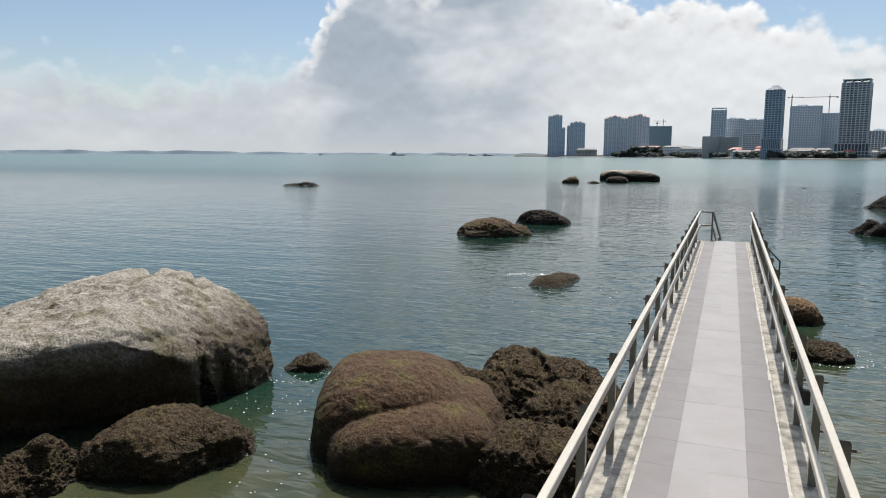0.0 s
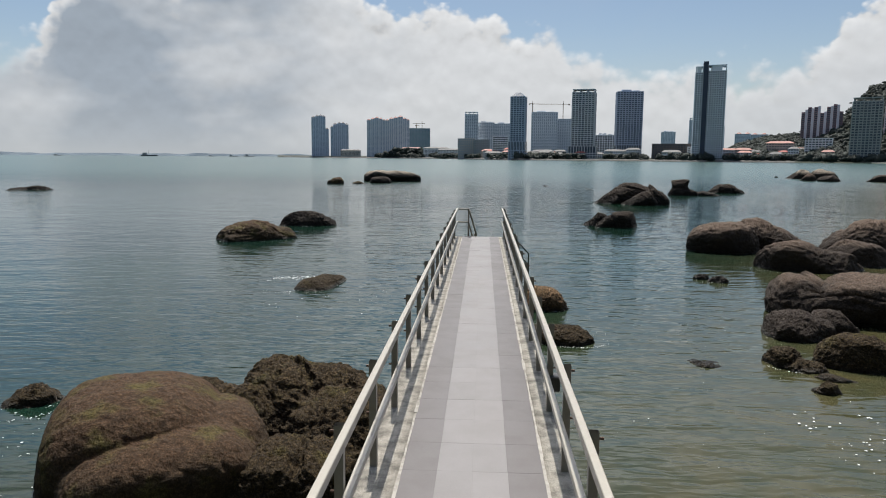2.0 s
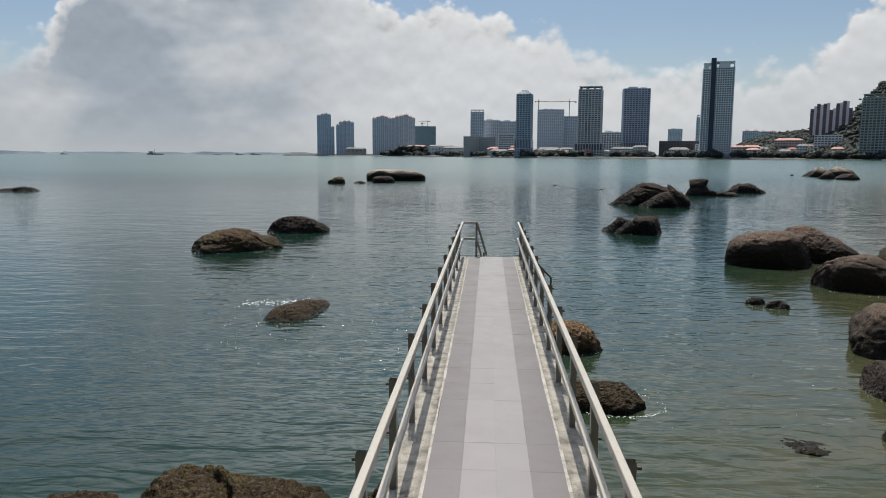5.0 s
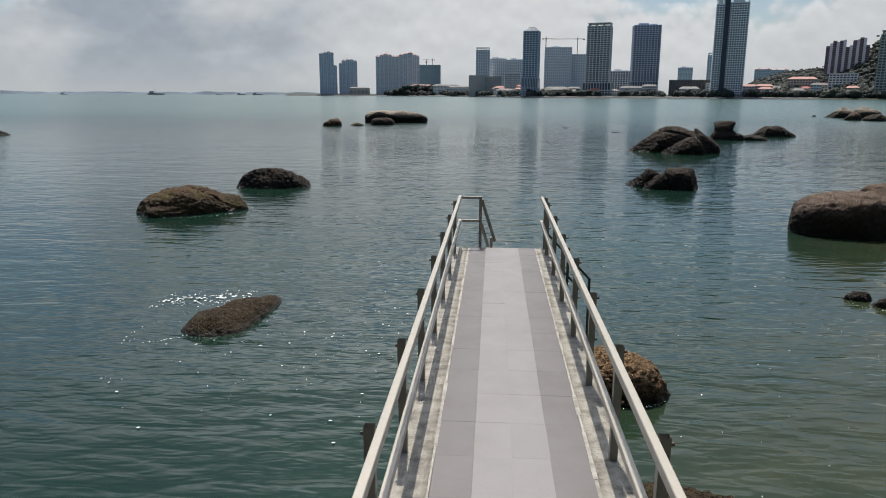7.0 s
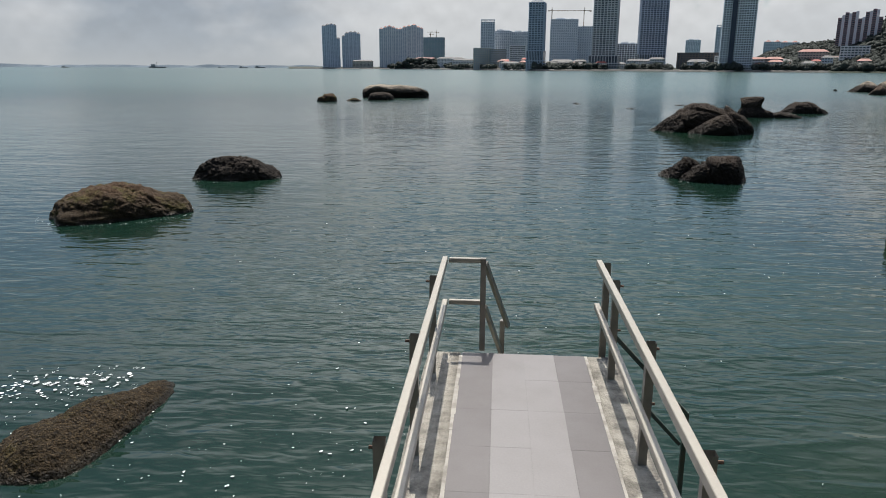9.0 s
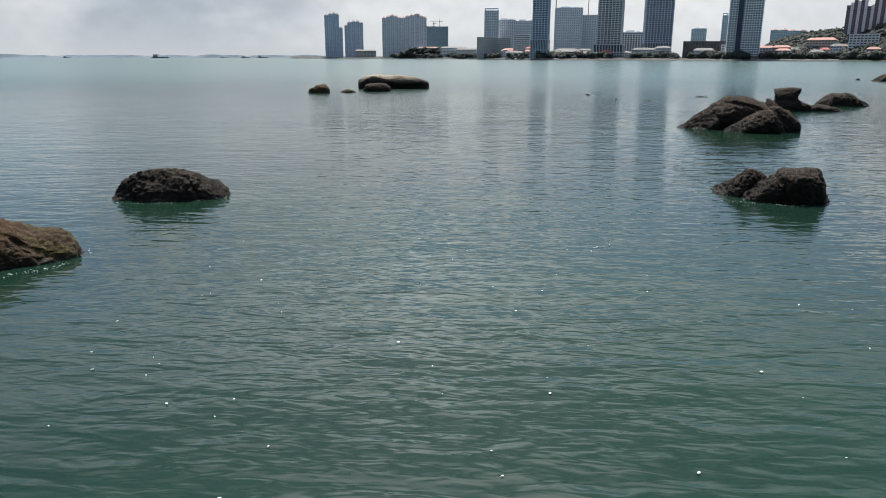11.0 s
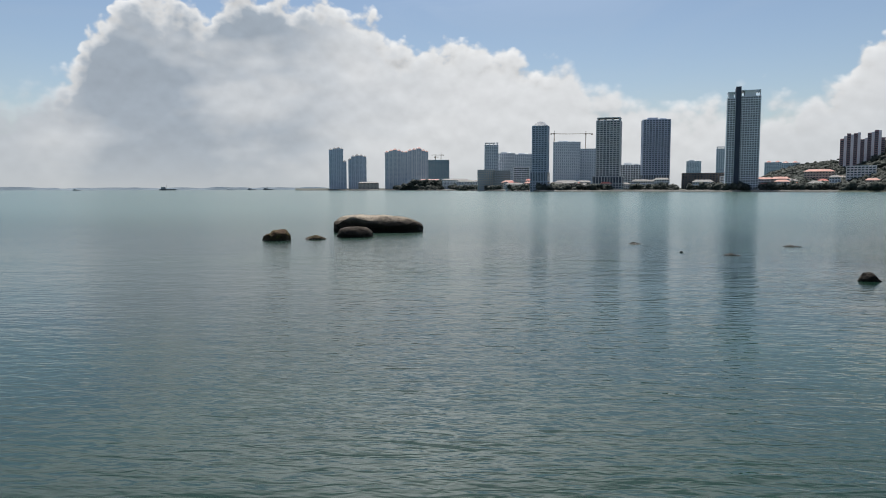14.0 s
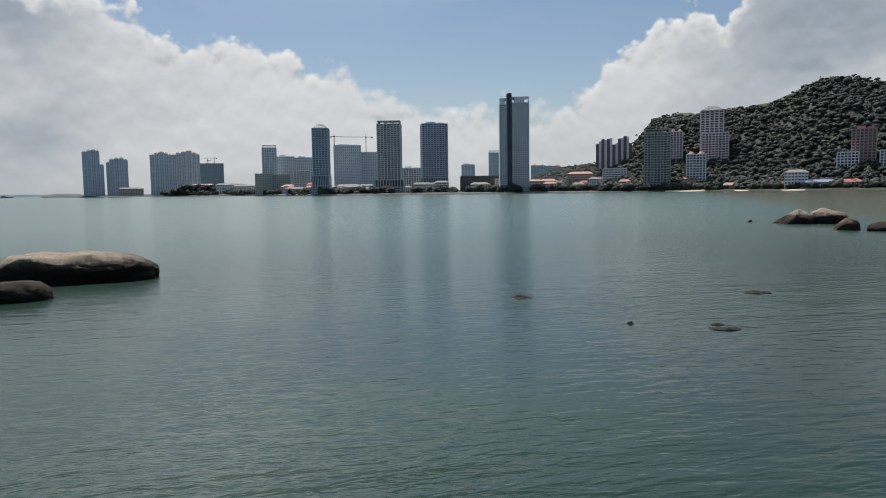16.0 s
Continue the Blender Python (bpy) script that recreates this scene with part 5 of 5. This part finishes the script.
# woods: crowns of leaf tufts over an uneven lump
def crown_shapes():
    shapes = []
    bm = bmesh.new()
    bmesh.ops.create_icosphere(bm, subdivisions=2, radius=1)
    ball = np.array([v.co[:] for v in bm.verts])
    tri = [tuple(v.index for v in f.verts) for f in bm.faces]
    bm.free()
    for s in range(10):
        lump = []
        for v in ball:
            f = 0.80 + 0.34 * noise.noise((v[0] * 1.4 + s * 9, v[1] * 1.4, v[2] * 1.4)) + 0.22 * noise.noise((v[0] * 3.6, v[1] * 3.6 + s * 5, v[2] * 3.6))
            lump.append((v[0] * f, v[1] * f, max(v[2] * f * 0.85, -0.45)))
        pts, faces = lump, list(tri)
        for _ in range(34):
            v = Vector((random.gauss(0, 1), random.gauss(0, 1), random.gauss(0.5, 0.8))).normalized()
            f = 0.88 + 0.34 * noise.noise((v[0] * 1.4 + s * 9, v[1] * 1.4, v[2] * 1.4))
            c = Vector((v[0] * f, v[1] * f, max(v[2] * f * 0.85, -0.4)))
            out = (v + Vector((random.gauss(0, 0.4), random.gauss(0, 0.4), random.gauss(0.3, 0.4)))).normalized()
            side = out.orthogonal().normalized()
            over = out.cross(side)
            turn, n = random.random() * 6.28, len(pts)
            for i in range(3):
                a = turn + i * 2.094
                p = c + (side * math.cos(a) + over * math.sin(a)) * random.uniform(0.16, 0.30)
                pts.append(p[:])
            faces.append((n, n + 1, n + 2))
        shapes.append((np.array(pts), np.array(faces)))
    return shapes


CROWNS = crown_shapes()


def woods(places, label, material=None):
    verts, faces, n = [], [], 0
    for x, y, z, r, tall in places:
        a = random.random() * 6.28
        c, s = math.cos(a), math.sin(a)
        shape, tri = random.choice(CROWNS)
        p = shape * np.array([r, r, r * tall])
        verts.append(np.stack([p[:, 0] * c - p[:, 1] * s + x, p[:, 0] * s + p[:, 1] * c + y, p[:, 2] + z], 1))
        faces.append(tri + n)
        n += len(p)
    ob = mesh_part("woods", np.concatenate(verts), np.concatenate(faces).tolist(), material or LEAVES, None, "", True)
    return tagged(ob, label, "trees", kind="stuff")


def inland(u, back):
    sx, sy = shore_line(u)
    dx, dy = sx - E_PT[0], sy - E_PT[1]
    r = math.hypot(dx, dy)
    return sx + dx / r * back, sy + dy / r * back


places = []
while len(places) < 9500:
    u, back = random.uniform(0.57, 0.93), random.uniform(8, 330)
    x, y = inland(u, back)
    z = land_height(x, y, back)
    size = 2.4 + 4.6 * random.random() ** 1.8
    places.append((x, y, z + size * 0.35 + random.uniform(0, 2.5), size, random.uniform(0.6, 1.2)))
woods(places, "dense dark green trees on a hillside")
# taller crowns that stand out along the ridge
places = []
for _ in range(190):
    az = random.uniform(20, 46)
    back = random.uniform(262, 335)
    u = np.interp(az, [18.6, 22, 26, 29, 33, 38, 44], [0.575, 0.63, 0.68, 0.71, 0.755, 0.81, 0.87])
    x, y = inland(float(u), back)
    z = land_height(x, y, back) + random.uniform(3, 9)
    for _ in range(random.randint(3, 6)):
        places.append((x + random.gauss(0, 4), y + random.gauss(0, 4), z + random.gauss(0, 1.5), random.uniform(1.6, 3.8), 0.75))
    for i in range(3):
        places.append((x, y, z - 8 + i * 3, 0.8, 2.4))
woods(places, "taller trees standing out along a ridge")
places = []
for _ in range(1500):
    u = random.uniform(0.16, 0.74)
    if noise.noise((u * 40, 3, 1)) < -0.25:
        continue
    back = random.uniform(3, 45)
    x, y = inland(u, back)
    size = random.uniform(2.2, 6.5)
    places.append((x, y, random.uniform(2.5, 9.0), size, random.uniform(0.8, 1.6)))
for _ in range(240):
    t = random.random()
    x, y = -300 + 190 * t + random.gauss(0, 6), 2080 - 170 * t * t + random.gauss(0, 6)
    places.append((x, y, random.uniform(2, 28) * math.sin(math.pi * (0.15 + 0.8 * t)), random.uniform(5, 9), 1.0))
woods(places, "waterfront trees before far buildings")
# roofs and walls that show between the waterfront trees
dice = random.Random(77)
for _ in range(34):
    u = dice.uniform(0.30, 0.73)
    x, y = inland(u, dice.uniform(30, 110))
    cottage(x, y, dice.uniform(12, 26), dice.uniform(9, 12), dice.uniform(6, 15), dice.choice((WHITE, PALE, BEIGE, (0.34, 0.33, 0.32))), dice.choice((ROOF_RED, ROOF_PINK, ROOF_GREY, ROOF_GREY)), "small plain house standing among waterfront trees", dice.uniform(2, 6), 3.0)

# unseen slope on the landward side, added behind the pier to block sky light
verts, faces = [], []
for i in range(81):
    for j in range(31):
        x, y = -240 + 6 * i, -6.0 - 3.2 * j
        back = max(0.0, -7.0 - y)
        z = -0.8 + min(back, 4) * 0.7 + max(0, back - 7) * 0.95 * (1 + 0.25 * noise.fractal((x * 0.03, y * 0.03, 6), 0.9, 2.0, 4))
        verts.append((x, y, min(z, 62)))
for i in range(80):
    for j in range(30):
        a = i * 31 + j
        faces.append((a, a + 1, a + 32, a + 31))
tagged(mesh_part("hillside", verts, faces, EARTH, None, "", True), "unseen slope added behind the pier to block sky light", "land", kind="structure")

# faint coast along the horizon, its haze put into the blue-grey colour
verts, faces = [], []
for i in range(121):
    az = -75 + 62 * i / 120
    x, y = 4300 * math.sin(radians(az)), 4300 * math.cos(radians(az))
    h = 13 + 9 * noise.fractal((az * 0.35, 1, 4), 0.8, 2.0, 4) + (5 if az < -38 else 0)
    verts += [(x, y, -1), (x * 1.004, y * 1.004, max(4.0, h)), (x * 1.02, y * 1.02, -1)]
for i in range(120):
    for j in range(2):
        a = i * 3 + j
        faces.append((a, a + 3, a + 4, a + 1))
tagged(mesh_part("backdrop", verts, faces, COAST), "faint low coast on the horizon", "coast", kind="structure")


def ship(x, y, length, turn, label):
    root = empty("boat", pose(x, y, 0, 0, 0, turn), label, "boat", "boats near the horizon")
    hull = paint((0.12, 0.13, 0.14), "hull_paint")
    bm = boxed(-length / 2, length / 2, -length * 0.12, length * 0.12, -1, length * 0.08)
    for v in bm.verts:
        if v.co.x > 0:
            v.co.y *= 0.3
            v.co.x += length * 0.06 if v.co.z > 0 else 0
    part("hull", bm, hull, root)
    part("cabin", boxed(-length * 0.4, -length * 0.15, -length * 0.08, length * 0.08, length * 0.08, length * 0.22), paint((0.35, 0.36, 0.37)), root)
    part("mast", bar((-length * 0.05, 0, 0), (-length * 0.05, 0, length * 0.36), 0.7, 0.7, 0), hull, root)


for az, dist, length, turn in ((-31.6, 2900, 24, 10), (-25.6, 2900, 58, 5), (-21.2, 3100, 26, 20), (-19.6, 3100, 34, 0), (-18.4, 3200, 42, 0), (-44.5, 2600, 9, 0), (-15.9, 3000, 30, 10)):
    ship(dist * math.sin(radians(az)), dist * math.cos(radians(az)), length, turn, "small cargo boat far off near the horizon")

# ---- walkway tiles ----
def tile_mesh(name, w, l, material):
    bm = boxed(-w / 2, w / 2, -l / 2, l / 2, -0.03, 0.0, 0.0)
    top = [ed for ed in bm.edges if all(v.co.z > -0.01 for v in ed.verts)]
    bmesh.ops.bevel(bm, geom=top, offset=0.0006, segments=1, affect="EDGES")
    me = bpy.data.meshes.new(name)
    bm.to_mesh(me)
    bm.free()
    me.materials.append(material)
    return me


light_tile, dark_tile = tile_mesh("tile", 0.3212, 0.6401, TILE_LIGHT), tile_mesh("tile", 0.3212, 0.6401, TILE_DARK)
for col, x in enumerate((-0.438, -0.116, 0.206, 0.528)):
    y = END - 0.325 - (0.0, 0.06, 0.38, 0.02)[col] * 0
    while y > -7.6:
        tile = new("tile", dark_tile if col in (0, 3) else light_tile)
        tile.parent = pier
        tile.matrix_basis = pose(x + random.gauss(0, 0.0012), y, DECK + random.gauss(0, 0.0005), random.gauss(0, 0.06), random.gauss(0, 0.06), random.gauss(0, 0.08))
        y -= 0.641
